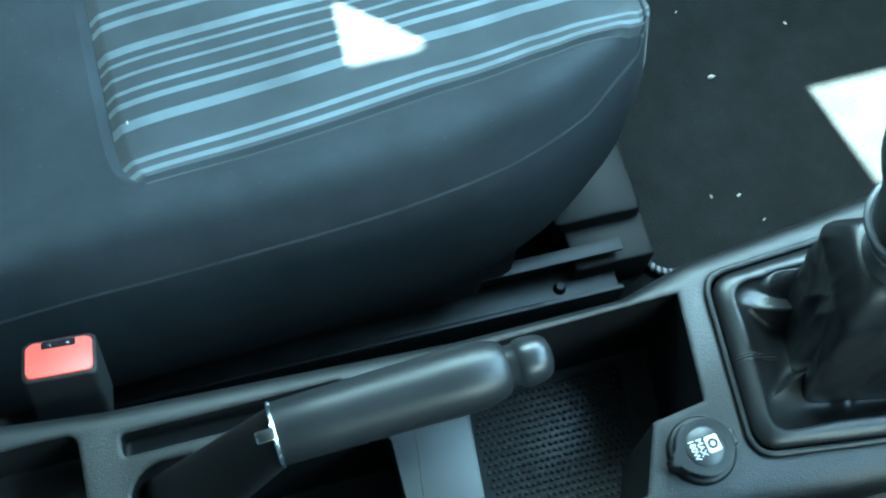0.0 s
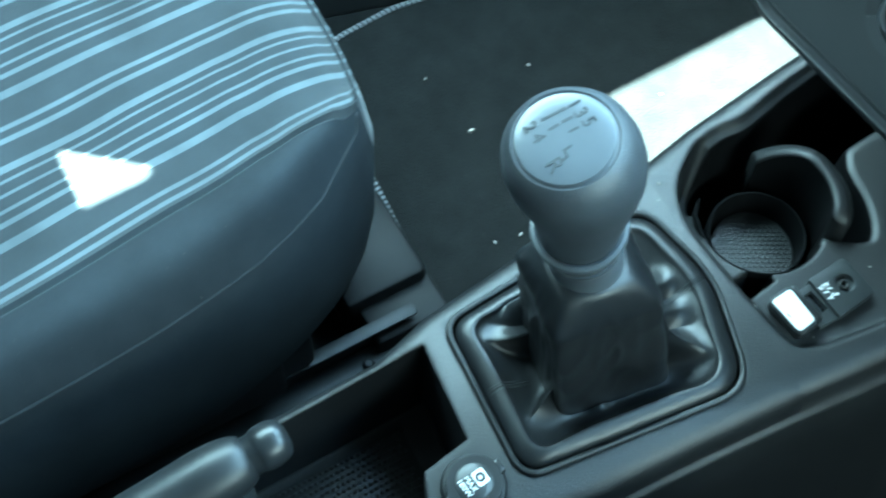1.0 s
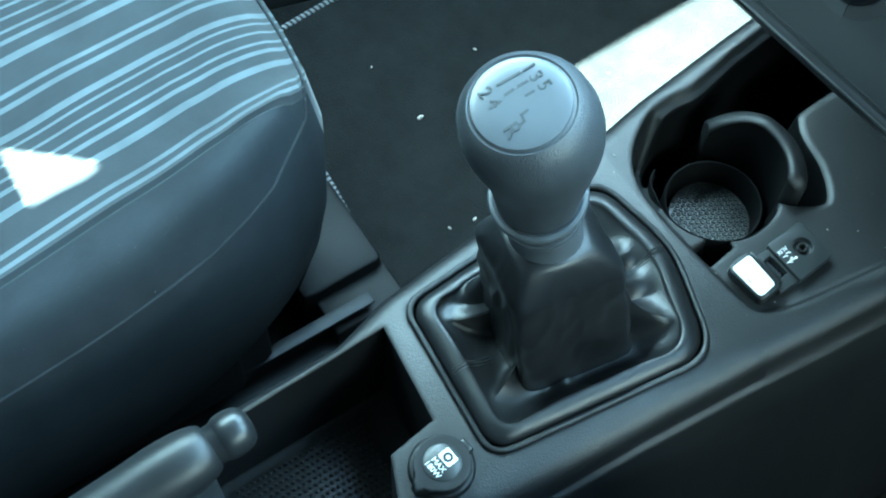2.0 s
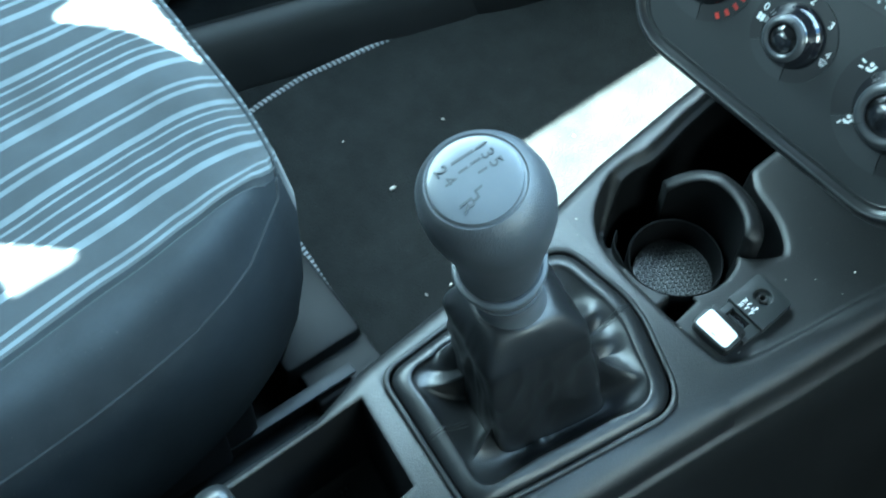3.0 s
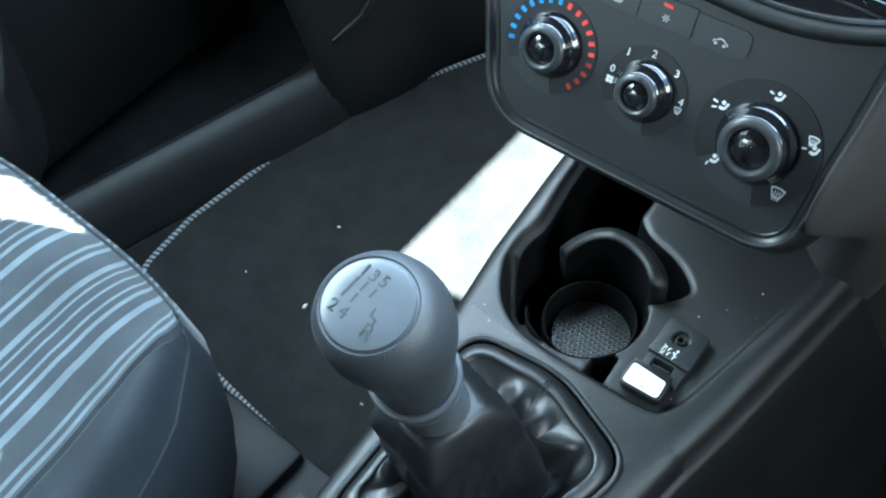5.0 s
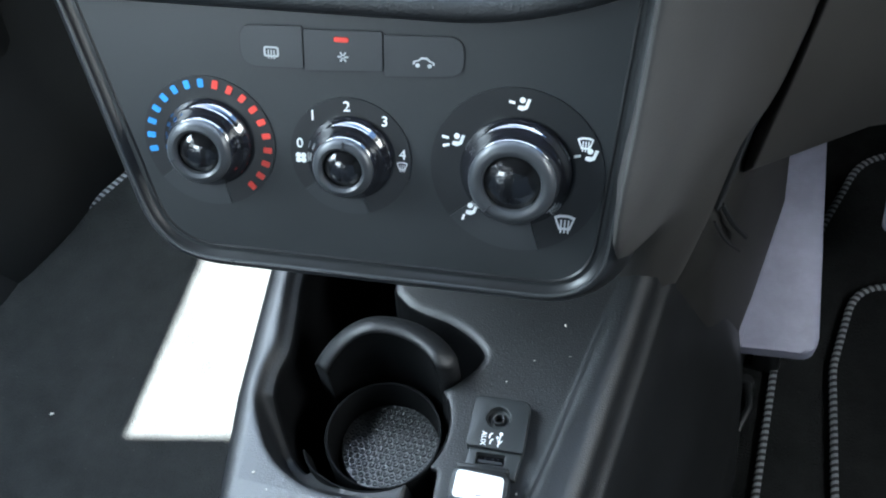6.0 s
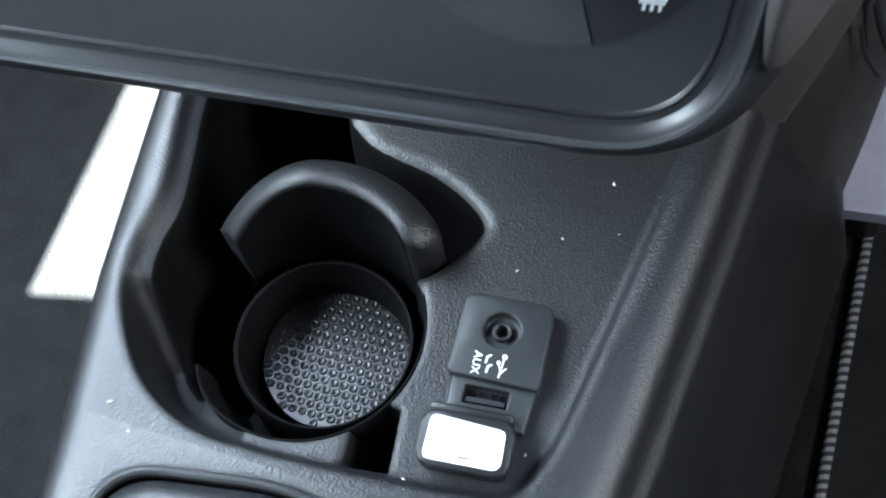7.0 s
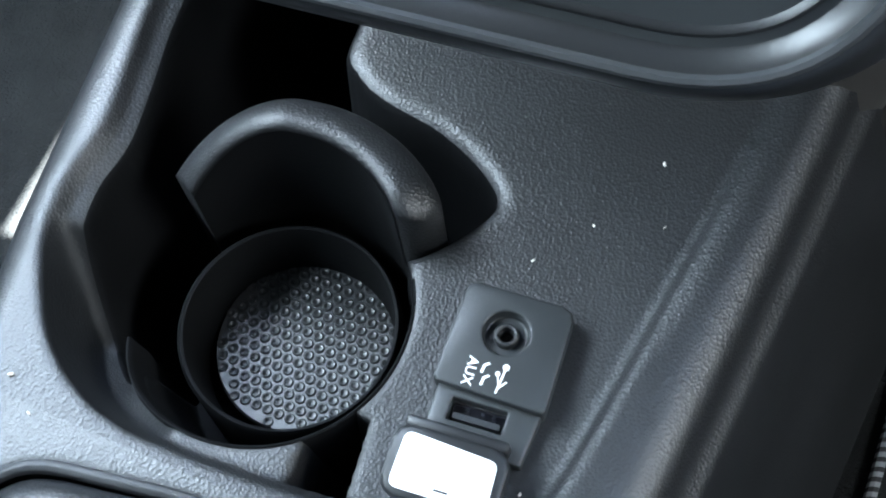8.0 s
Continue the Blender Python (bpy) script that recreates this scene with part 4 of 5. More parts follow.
    cap = part("cap", prism(round_rect(-0.0132, 0.0132, -0.0085, 0.0075, 0.0035), -0.007, 0.0, cm, bevel=0.0012, segs=3), SATIN, t, "black cap flipped open")
    part("label", prism(round_poly([(-0.0112, -0.0068, 0.002), (0.0112, -0.0068, 0.003), (0.0108, 0.0046, 0.002), (-0.0108, 0.0060, 0.002)]), -0.0005, 0.0004, cm, bevel=0.0002), WHITE, cap, "glossy white label")
    part("print", prism([(-0.001, -0.0052), (0.0022, -0.0052), (0.0022, -0.0047), (-0.001, -0.0047)], 0.0003, 0.0006, cm), GROOVE, cap, "tiny dark print")
    part("hinge", box(-0.012, 0.012, 0.0072, 0.0100, -0.0075, -0.001, 0.001, cm), SATIN, cap)
    t.location += Vector((0.0010, -0.0024, 0.0))
    return t


audio_sockets()


# ---- seat belt buckle ----
def buckle():
    t = thing("belt_buckle", (-0.09, -0.395, 0.30), "red and black seat belt buckle beside the seat", "belt buckle")
    m = plane_at((-0.087, -0.395, 0.332), (0.06, 1.0, 0), (-1, 0.06, -0.35))
    part("shell", prism(round_rect(-0.0185, 0.0185, -0.0125, 0.0135, 0.003), -0.042, 0.0, m, bevel=0.0015, segs=3), DULL, t, "black plastic shell")
    b = part("button", prism(round_rect(-0.0165, 0.0165, -0.0105, 0.0112, 0.003), -0.004, 0.0012, m, bevel=0.001, segs=3), BUCKLE_RED, t, "red release button")
    part("slot", prism(round_rect(-0.0085, 0.0085, 0.0066, 0.0108, 0.0008), 0.0006, 0.0016, m), GLOSS, b, "black latch slot")
    for k in (-0.0045, 0.0045):
        part("latch", lathe([(0, 0.0022), (0.0010, 0.002), (0.0012, 0.0012)], m @ Matrix.Translation((k, 0.0086, 0)), 12), CHROME, b)
    part("stalk", box(-0.012, 0.012, -0.008, 0.008, -0.19, -0.038, 0.003, m), RUBBER, t, "black stalk")
    return t


buckle()

# ---- climate panel in the dash ----
PAN = plane_at((0.0085, 0.1343, 0.558), (0.9945, 0.1045, 0), (-0.0523, 0.4973, 0.8660))


def on_panel(u, v, w=0.0):
    return PAN @ Matrix.Translation((u, v, w))


def icon(kind):
    """Small printed symbols as flat prisms, about 5 mm across."""
    z0, z1 = 0.0, 0.0003
    dot = lambda x, y, r: lathe([(0, z1), (r, z1), (r, z0)], Matrix.Translation((x, y, 0)), 12)
    bar = lambda pts: prism(pts, z0, z1)
    seat = lambda x, y: [bar([(x - 0.0016, y - 0.0010), (x - 0.0004, y - 0.0014), (x + 0.0008, y - 0.0008), (x + 0.0016, y + 0.0014), (x + 0.0008, y + 0.0016), (x + 0.0002, y - 0.0002), (x - 0.0014, y - 0.0002)]), dot(x - 0.0004, y + 0.0012, 0.0007)]
    if kind == "face":
        return join(*seat(0.0008, 0), bar([(-0.0028, 0.0004), (-0.0014, 0.0001), (-0.0014, 0.0007), (-0.0028, 0.0010)]))
    if kind == "feet":
        return join(*seat(0.0006, 0.0002), bar([(-0.0020, -0.0026), (-0.0014, -0.0026), (-0.0010, -0.0012), (-0.0016, -0.0012)]))
    if kind == "both":
        return join(*seat(0.0010, 0), bar([(-0.0030, 0.0006), (-0.0014, 0.0003), (-0.0014, 0.0009), (-0.0030, 0.0012)]), bar([(-0.0028, -0.0018), (-0.0012, -0.0014), (-0.0012, -0.0008), (-0.0028, -0.0012)]))
    shield = [(-0.0026, 0.0018), (-0.0012, 0.0024), (0.0012, 0.0024), (0.0026, 0.0018), (0.0014, -0.0016), (-0.0014, -0.0016)]
    inner = [(x * 0.76, y * 0.7 + 0.0001) for x, y in shield]
    rim = [prism([shield[i], shield[(i + 1) % 6], inner[(i + 1) % 6], inner[i]], z0, z1) for i in range(6)]
    waves = [bar([(x - 0.0002, -0.0024), (x + 0.0002, -0.0024), (x + 0.0003, 0.0010), (x - 0.0001, 0.0010)]) for x in (-0.0009, 0.0, 0.0009)]
    if kind == "screen":
        return join(*rim, *waves)
    if kind == "mix":
        b = join(*rim, *waves)
        b.transform(Matrix.Translation((-0.0004, 0.0016, 0)) @ Matrix.Scale(0.75, 4))
        return join(b, *seat(0.0012, -0.0012), bar([(-0.0030, -0.0020), (-0.0014, -0.0016), (-0.0014, -0.0010), (-0.0030, -0.0014)]))
    if kind == "fan":
        return join(dot(-0.0007, 0.0006, 0.0008), dot(0.0008, 0.0006, 0.0008), dot(-0.0007, -0.0008, 0.0008), dot(0.0008, -0.0008, 0.0008))
    if kind == "window":
        o = round_rect(-0.0026, 0.0026, -0.0018, 0.0018, 0.0008, 3)
        i = round_rect(-0.0020, 0.0020, -0.0012, 0.0012, 0.0005, 3)
        n = len(o)
        return join(*[prism([o[k], o[(k + 1) % n], i[(k + 1) % n], i[k]], z0, z1) for k in range(n)], *[bar([(x - 0.0002, -0.0024), (x + 0.0002, -0.0024), (x + 0.0002, 0.0006), (x - 0.0002, 0.0006)]) for x in (-0.001, 0, 0.001)])
    if kind == "snow":
        return join(*[prism([(math.cos(a) * 0.0004 - math.sin(a) * 0.0002, math.sin(a) * 0.0004 + math.cos(a) * 0.0002), (math.cos(a) * 0.0004 + math.sin(a) * 0.0002, math.sin(a) * 0.0004 - math.cos(a) * 0.0002), (math.cos(a) * 0.0018 + math.sin(a) * 0.0003, math.sin(a) * 0.0018 - math.cos(a) * 0.0003), (math.cos(a) * 0.0018 - math.sin(a) * 0.0003, math.sin(a) * 0.0018 + math.cos(a) * 0.0003)], z0, z1) for a in [k * math.pi / 3 for k in range(6)]])
    # a car seen from the side
    line = [(-0.0036, -0.0008), (-0.0034, 0.0004), (-0.0018, 0.0008), (-0.0008, 0.0018), (0.0012, 0.0018), (0.0022, 0.0008), (0.0036, 0.0002), (0.0036, -0.0008)]
    return join(*[prism([line[k], line[k + 1], (line[k + 1][0] * 0.84, line[k + 1][1] * 0.7 - 0.0001), (line[k][0] * 0.84, line[k][1] * 0.7 - 0.0001)], z0, z1) for k in range(7)], dot(-0.0020, -0.0010, 0.0007), dot(0.0020, -0.0010, 0.0007))


def climate_panel():
    p = thing("climate_panel", (0.01, 0.13, 0.48), "satin black climate control panel with three rotary dials", "control panel")
    edge = [(-0.109, 0.062, 0.004), (-0.0735, -0.0520, 0.028), (0.083, -0.0535, 0.024), (0.0955, 0.062, 0.004)]
    outline = round_poly(edge, 14)
    # bezel: a rounded lip that stands proud, then an undercut running back
    bezel = part("bezel", skin([[on_panel(x, y, w).translation for x, y in grow(outline, d)] for d, w in ((-0.0050, -0.002), (-0.0046, 0.0010), (-0.0036, 0.0018), (-0.0028, 0.0010), (-0.0020, 0.0011), (-0.0008, 0.0026), (0.0006, 0.0034), (0.0020, 0.0032), (0.0034, 0.0020), (0.0056, -0.0016), (0.0080, -0.0065), (0.0100, -0.0125), (0.0106, -0.0185), (0.0090, -0.028), (0.0040, -0.045))], closed=True), SATIN, p, "thick rounded satin bezel")
    # thin pale strip that paints the highlight line, with wear, along the lip
    part("worn_lit_lip", skin([[on_panel(x, y, w).translation for x, y in grow(outline, d)] for d, w in ((0.0001, 0.0029), (0.0005, 0.0038), (0.0011, 0.0039), (0.0016, 0.0036), (0.0020, 0.0028))], closed=True, caps=False), LIP, bezel, "bezel edge, pale from wear and a painted highlight")
    face = part("face", prism(outline, -0.004, 0.0012, PAN), PANEL, p, "flat satin face")
    for u, v, r, k, turn in ((-0.0538, -0.0080, 0.0246, 0.0112, 200), (-0.0032, -0.0092, 0.0220, 0.0102, 85), (0.0538, -0.0090, 0.0300, 0.0143, 230)):
        m = on_panel(u, v)
        ring = part("dial_ring", lathe([(0, 0.0010), (r - 0.0007, 0.0010), (r, 0.0006), (r, -0.002)], m, 72), GROOVE, p, "thin dark gap round the dial's disc")
        for a0, a1, mat, label in ((287, 578, RING, "dark satin disc"), (220, 286, SECTOR, "paler lower sector")):
            arc = [(rr * math.cos(radians(q)), rr * math.sin(radians(q))) for rr, qs in ((r - 0.0008, np.linspace(a0, a1, 40)), (k, np.linspace(a1, a0, 40))) for q in qs]
            part("disc_sector", prism(arc, 0.0004, 0.0017, m), mat, ring, label)
        dial = part("dial", lathe([(k * 0.66, 0.0112), (k * 0.69, 0.0130), (k * 0.78, 0.0137), (k * 0.90, 0.0134), (k, 0.0124), (k + 0.0004, 0.0110)], m, 64), RIM, p, "satin rim of the rotary dial")
        part("dial_base", lathe([(k + 0.0002, 0.0114), (k + 0.0012, 0.0102), (k + 0.0020, 0.0072), (k + 0.0030, 0.0056), (k + 0.0042, 0.0044), (k + 0.0046, 0.0034), (k + 0.0046, 0.0014)], m, 64), GLOSS, dial, "gloss black skirt")
        part("dial_cap", lathe([(0, 0.0136), (k * 0.3, 0.0133), (k * 0.5, 0.0125), (k * 0.67, 0.0110)], m, 48), SPARK, dial, "sparkling black domed cap")
        part("pointer", box(k * 0.70, k * 0.98, -0.0002, 0.0002, 0.0129, 0.0139, 0, m @ Matrix.Rotation(radians(turn), 4, "Z")), GROOVE, dial)
    # temperature marks
    for k in range(18):
        a = radians(192 - 238 * k / 17)
        r = 0.0212
        part("mark", prism(round_rect(-0.0015, 0.0015, -0.0010, 0.0010, 0.0004, 2), 0.0013, 0.0021, on_panel(-0.0538 + r * math.cos(a), -0.0080 + r * math.sin(a)) @ Matrix.Rotation(a, 4, "Z")), BLUE if k < 8 else RED, p, "blue temperature mark" if k < 8 else "red temperature mark")
    for text, u, v in (("0", -0.0209, -0.0057), ("1", -0.0160, 0.0048), ("2", -0.0040, 0.0088), ("3", 0.0090, 0.0046), ("4", 0.0150, -0.0068)):
        part("figure", letters(text, 0.0050, on_panel(u, v, 0.0019)), WHITE, p, "white figure")
    for kind, u, v, s in (("fan", -0.0208, -0.0108, 1.0), ("screen", 0.0148, -0.0112, 0.62), ("feet", 0.0381, -0.0249, 1.15), ("both", 0.0327, 0.0001, 1.15), ("face", 0.0545, 0.0144, 1.15), ("mix", 0.0766, 0.0003, 1.15), ("screen", 0.0705, -0.0266, 1.15)):
        bm = icon(kind)
        bm.transform(on_panel(u, v, 0.0017) @ Matrix.Scale(s * 1.2, 4))
        part("symbol", bm, WHITE, p, "white symbol")
    # row of three push buttons
    for k, (a, b) in enumerate(((-0.0400, -0.0185), (-0.0179, 0.0086), (0.0092, 0.0355))):
        o = round_poly([(a, 0.0205, 0.006 if k == 0 else 0.0006), (b, 0.0222 if k else 0.0212, 0.006 if k == 2 else 0.0006), (b, 0.0355, 0.005 if k == 2 else 0.0006), (a, 0.0345, 0.005 if k == 0 else 0.0006)], 5)
        part("button_gap", prism(grow(o, 0.0005), -0.002, 0.00125, PAN), GROOVE, p, "thin dark gap round the button")
        btn = part("push_button", prism(o, -0.002, 0.0019, PAN), SECTOR, p, "satin black push button")
        bm = icon(("window", "snow", "car")[k])
        bm.transform(on_panel((a + b) / 2, 0.0262, 0.0019))
        part("symbol", bm, PALE, btn, "pale symbol")
        if k == 1:
            part("light", prism(round_rect(-0.0076, -0.0026, 0.0312, 0.0328, 0.0006, 2), 0.0014, 0.0024, PAN), RED, btn, "red indicator light")
    return p


PALE = plain("pale_print", (0.45, 0.47, 0.48), 0.5)
climate_panel()


# ---- radio above the panel ----
def radio():
    r = thing("radio", (0.03, 0.17, 0.62), "gloss black car radio in a chrome-edged textured surround", "radio")
    arch = lambda u: 0.0405 + 0.018 * (max(0.0, u - 0.03) / 0.07) ** 2
    us = np.linspace(-0.112, 0.104, 28)
    rows = []
    for u in us:
        v = arch(u)
        rows.append([on_panel(u, v + dv, w).translation for dv, w in ((0.0, -0.003), (0.0002, 0.0035), (0.0018, 0.0062), (0.0045, 0.0072), (0.0075, 0.0066), (0.0092, 0.0045), (0.0095, -0.003))])
    part("surround", skin(rows, closed=True), CONSOLE, r, "textured black surround")
    part("chrome_strip", cord([on_panel(u, arch(u) + 0.0108, 0.0040).translation for u in us], 0.0014, 8), CHROME, r, "chrome strip")
    rows = []
    for u in us:
        v = arch(u) + 0.0118
        rows.append([on_panel(u, v, 0.0035).translation, on_panel(u, 0.15, 0.0035).translation, on_panel(u, 0.15, -0.05).translation, on_panel(u, v, -0.05).translation])
    part("front", skin(rows, closed=True), GLOSS, r, "gloss black front")
    for u in (0.030, 0.056, 0.080):
        key = part("key", prism(round_rect(u - 0.009, u + 0.009, 0.066, 0.0735, 0.0035), 0.003, 0.0062, PAN, bevel=0.0015, segs=3), GLOSS, r, "rounded gloss key")
        part("key_mark", prism(round_rect(u - 0.0055, u + 0.0055, 0.0694, 0.0700, 0.0003, 2), 0.0060, 0.0066, PAN), PALE, key)
    return r


radio()


# ---- dash round the panel ----
def dash():
    solo("dash_left", box(-0.66, -0.105, 0.43, 0.72, 0.44, 0.76, 0.03), SIDE, "dark plastic dash on the passenger's side", "dashboard", "structure")
    solo("stack_base", box(-0.104, 0.104, 0.262, 0.60, 0.28, 0.45, 0.004), SATIN, "black foot of the centre stack", "dashboard", "structure")
    solo("stack_core", box(-0.095, 0.11, 0.215, 0.60, 0.44, 0.74, 0.01), SATIN, "black centre stack body behind the panel", "dashboard", "structure")
    solo("dash_top", box(-0.12, 0.95, 0.30, 0.74, 0.745, 0.80, 0.02), SIDE, "dark plastic dash top", "dashboard", "structure")
    # side of the centre stack, from the bezel to the driver's knee panel
    rows = [
        [(0.082, 0.226, 0.330), (0.093, 0.232, 0.322), (0.104, 0.250, 0.310), (0.100, 0.30, 0.30)],
        [(0.088, 0.226, 0.365), (0.099, 0.232, 0.355), (0.111, 0.250, 0.345), (0.108, 0.30, 0.335)],
        [(0.096, 0.214, 0.415), (0.105, 0.228, 0.400), (0.118, 0.260, 0.372), (0.115, 0.30, 0.365)],
        [(0.102, 0.155, 0.490), (0.113, 0.195, 0.476), (0.126, 0.282, 0.398), (0.122, 0.32, 0.395)],
        [(0.101, 0.120, 0.540), (0.118, 0.175, 0.535), (0.138, 0.290, 0.430), (0.135, 0.33, 0.43)],
        [(0.104, 0.150, 0.590), (0.124, 0.205, 0.585), (0.152, 0.298, 0.500), (0.150, 0.34, 0.50)],
        [(0.108, 0.185, 0.660), (0.132, 0.235, 0.660), (0.165, 0.300, 0.640), (0.165, 0.35, 0.64)],
        [(0.112, 0.225, 0.740), (0.140, 0.265, 0.740), (0.175, 0.310, 0.745), (0.175, 0.36, 0.745)],
    ]
    fine = []
    for r in rows:
        x, y, z = r[0]
        fine.append([tuple(p) for p in smooth_line([(x - 0.050, y + 0.030, z), (x - 0.014, y + 0.004, z)] + r if z < 0.45 else [(x - 0.010, y + 0.030, z), (x - 0.005, y + 0.012, z)] + r, 5)])
    cols = list(zip(*fine))
    dense = list(zip(*[[tuple(p) for p in smooth_line(c, 4)] for c in cols]))
    bm = skin([list(r) + [(x - 0.014, y + 0.030, z) for x, y, z in reversed(r)] for r in dense], closed=True)
    solo("stack_side", bm, SIDE, "smooth dark side trim of the centre stack", "trim", "structure")
    # driver's knee panel, its lower edge open to the footwell
    rows = []
    for x, yb, zb in ((0.127, 0.297, 0.352), (0.150, 0.325, 0.338), (0.185, 0.350, 0.340), (0.25, 0.365, 0.352), (0.40, 0.37, 0.37), (0.92, 0.37, 0.37)):
        rows.append([(x, yb + 0.06, zb + 0.010), (x, yb + 0.01, zb + 0.002), (x + 0.001, yb, zb + 0.003), (x + 0.005, yb - 0.003, zb + 0.012), (x + 0.018, yb - 0.010, zb + 0.10), (x + 0.04, yb - 0.01, zb + 0.25), (x + 0.05, yb + 0.0, 0.745), (x + 0.05, yb + 0.06, 0.745)])
    solo("knee_panel", skin(rows, closed=True), SIDE, "smooth dark knee panel over the driver's footwell", "dashboard", "structure")
    # lower side piece of the console between the stack and the footwell, with its joints
    rows = [[(x0, y, z0), (x0 + 0.002, y, z0 - 0.003), (x0 + 0.004, y + 0.004, z0 - 0.06), (x0 + 0.012, y + 0.006, 0.16), (x0 - 0.02, y + 0.006, 0.16), (x0 - 0.02, y, z0)] for x0, y, z0 in ((0.0960, 0.228, 0.290), (0.1050, 0.246, 0.325), (0.1155, 0.262, 0.360), (0.1185, 0.272, 0.362), (0.1250, 0.300, 0.364), (0.1310, 0.340, 0.370), (0.1400, 0.42, 0.375))]
    low = thing("side_piece", (0.115, 0.25, 0.16), "dark plastic lower side piece below the centre stack", "trim", kind="structure")
    part("panel", skin(rows, closed=True), FLANK, low)
    part("joint", cord(smooth_line([(0.1215, 0.266, 0.368), (0.1275, 0.277, 0.338), (0.1345, 0.292, 0.306)], 6), 0.0014, 6), GROOVE, low, "dark open joint")
    part("joint", cord(smooth_line([(0.1195, 0.259, 0.362), (0.1250, 0.270, 0.332), (0.1325, 0.286, 0.300)], 6), 0.0007, 6), GROOVE, low, "thin dark joint")
    solo("trim_joint", cord(smooth_line([(0.1460, 0.300, 0.470), (0.1385, 0.296, 0.432), (0.1290, 0.286, 0.406), (0.1235, 0.272, 0.386), (0.1195, 0.262, 0.369)], 6), 0.0016, 6), GROOVE, "dark joint along the side trim", "trim", "structure")


dash()


# ---- gear lever ----
def gear_lever():
    g = thing("gear_lever", (0.0, 0.0, ZT), "gear lever with black leather gaiter and grey knob", "gear lever")
    edge = GAITER_EDGE(-0.003)
    cx, cy = 0.006, -0.004
    foot = Vector((0.0015, -0.0223, 0.462))
    way = Vector((0.0, -0.2, 0.98)).normalized()
    top = foot + way * -0.002
    n, k = 220, len(edge)
    seg = [(Vector(edge[(i + 1) % k]) - Vector(edge[i])).length for i in range(k)]
    total = sum(seg)
    ring_pts = []
    for s in range(n):
        d, i = total * s / n, 0
        while d > seg[i]:
            d -= seg[i]
            i += 1
        ring_pts.append(Vector(edge[i]).lerp(Vector(edge[(i + 1) % k]), d / seg[i]))
    # the leather: a roll along the frame, an apron drawn up into folds at the corners, and a boxy sleeve with wide shoulders
    crests = [(radians(q), h, a, b, e) for q, h, a, b, e in ((-121, 0.022, 0.50, 0.055, 1.15), (-146, 0.046, 0.42, 0.24, 1.6), (-70, 0.021, 0.06, 0.13, 1.1), (-26, 0.003, 0.14, 0.14, 2.0), (57, 0.032, 0.065, 0.26, 1.2), (84, 0.022, 0.20, 0.20, 1.9), (103, 0.026, 0.16, 0.16, 1.9), (137, 0.034, 0.20, 0.22, 1.7), (178, 0.030, 0.30, 0.30, 1.8))]

    def crest_at(ang):
        best = 0.0
        for at, h, a, b, e in crests:
            da = (ang - at + math.pi) % (2 * math.pi) - math.pi
            best = max(best, h * math.exp(-(abs(da) / (a if da < 0 else b)) ** e))
        return best

    rings = []
    for v in np.linspace(0, 1, 90):
        ring = []
        for e in ring_pts:
            ang = math.atan2(e.y - cy, e.x - cx)
            q = ang + 0.16
            box_r = 1 / ((abs(math.cos(q)) / 0.0285) ** 9 + (abs(math.sin(q)) / 0.0315) ** 9) ** (1 / 9)
            cr = crest_at(ang)
            col = Vector((cx + 1.06 * box_r * math.cos(ang), cy + 1.06 * box_r * math.sin(ang)))
            inward = (col - e).normalized()
            roll = e + inward * min(0.011, 0.45 * (col - e).length)
            if v < 0.14:
                t = v / 0.14
                p = e.lerp(roll, 0.5 - 0.5 * math.cos(math.pi * t))
                z = ZT + 0.0005 + 0.0060 * math.sin(math.pi / 2 * min(1.0, t * 1.35)) - 0.0010 * max(0.0, t - 0.74) * 3
            elif v < 0.5:
                t = (v - 0.14) / 0.36
                p = roll.lerp(col, t)
                z = ZT + 0.0055 - 0.013 * math.sin(math.pi / 2 * t) ** 0.8
                z += cr * (0.55 * t + 0.45 * t ** 2.0)
                w = Vector((p.x * 42, p.y * 42, 1.0))
                z += 0.0014 * noise.noise(w) * math.sin(math.pi * t)
            else:
                t = (v - 0.5) / 0.5
                shoulder = max(0.0, (t - 0.80) / 0.20)
                rad = box_r * (1.06 - 0.16 * t)
                rad = rad * (1 - shoulder ** 1.1) + 0.0172 * shoulder ** 1.1
                side = math.cos(2 * q) ** 2
                rad -= 0.0028 * side * math.sin(math.pi * min(1.0, t / 0.85)) * (1 - shoulder)
                w = Vector((math.cos(ang) * 1.5, math.sin(ang) * 1.5, t * 2.0 + 3.0))
                rad += (0.0020 * noise.noise(w) + 0.0014 * (0.5 - abs(noise.noise(w * 2.0)) * 2)) * math.sin(math.pi * min(1, t * 1.05)) * (1 - shoulder)
                base = Vector((cx, cy)).lerp(Vector((top.x, top.y)), t)
                p = base + Vector((rad * math.cos(ang), rad * math.sin(ang)))
                z0 = ZT - 0.0075 + cr
                zs = top.z - 0.020
                z = z0 + (zs - z0) * min(1.0, t / 0.80) + 0.020 * math.sin(math.pi / 2 * shoulder)
            ring.append((p.x, p.y, z))
        rings.append(ring)
    gaiter = part("gaiter", skin(rings, closed=True, caps=False), LEATHER, g, "creased black leather gaiter")
    part("gaiter_frame", cord([(x, y, ZT + 0.0012) for x, y in GAITER_EDGE(-0.0008)], 0.0017, 8, True), RUBBER, g, "black frame round the gaiter")
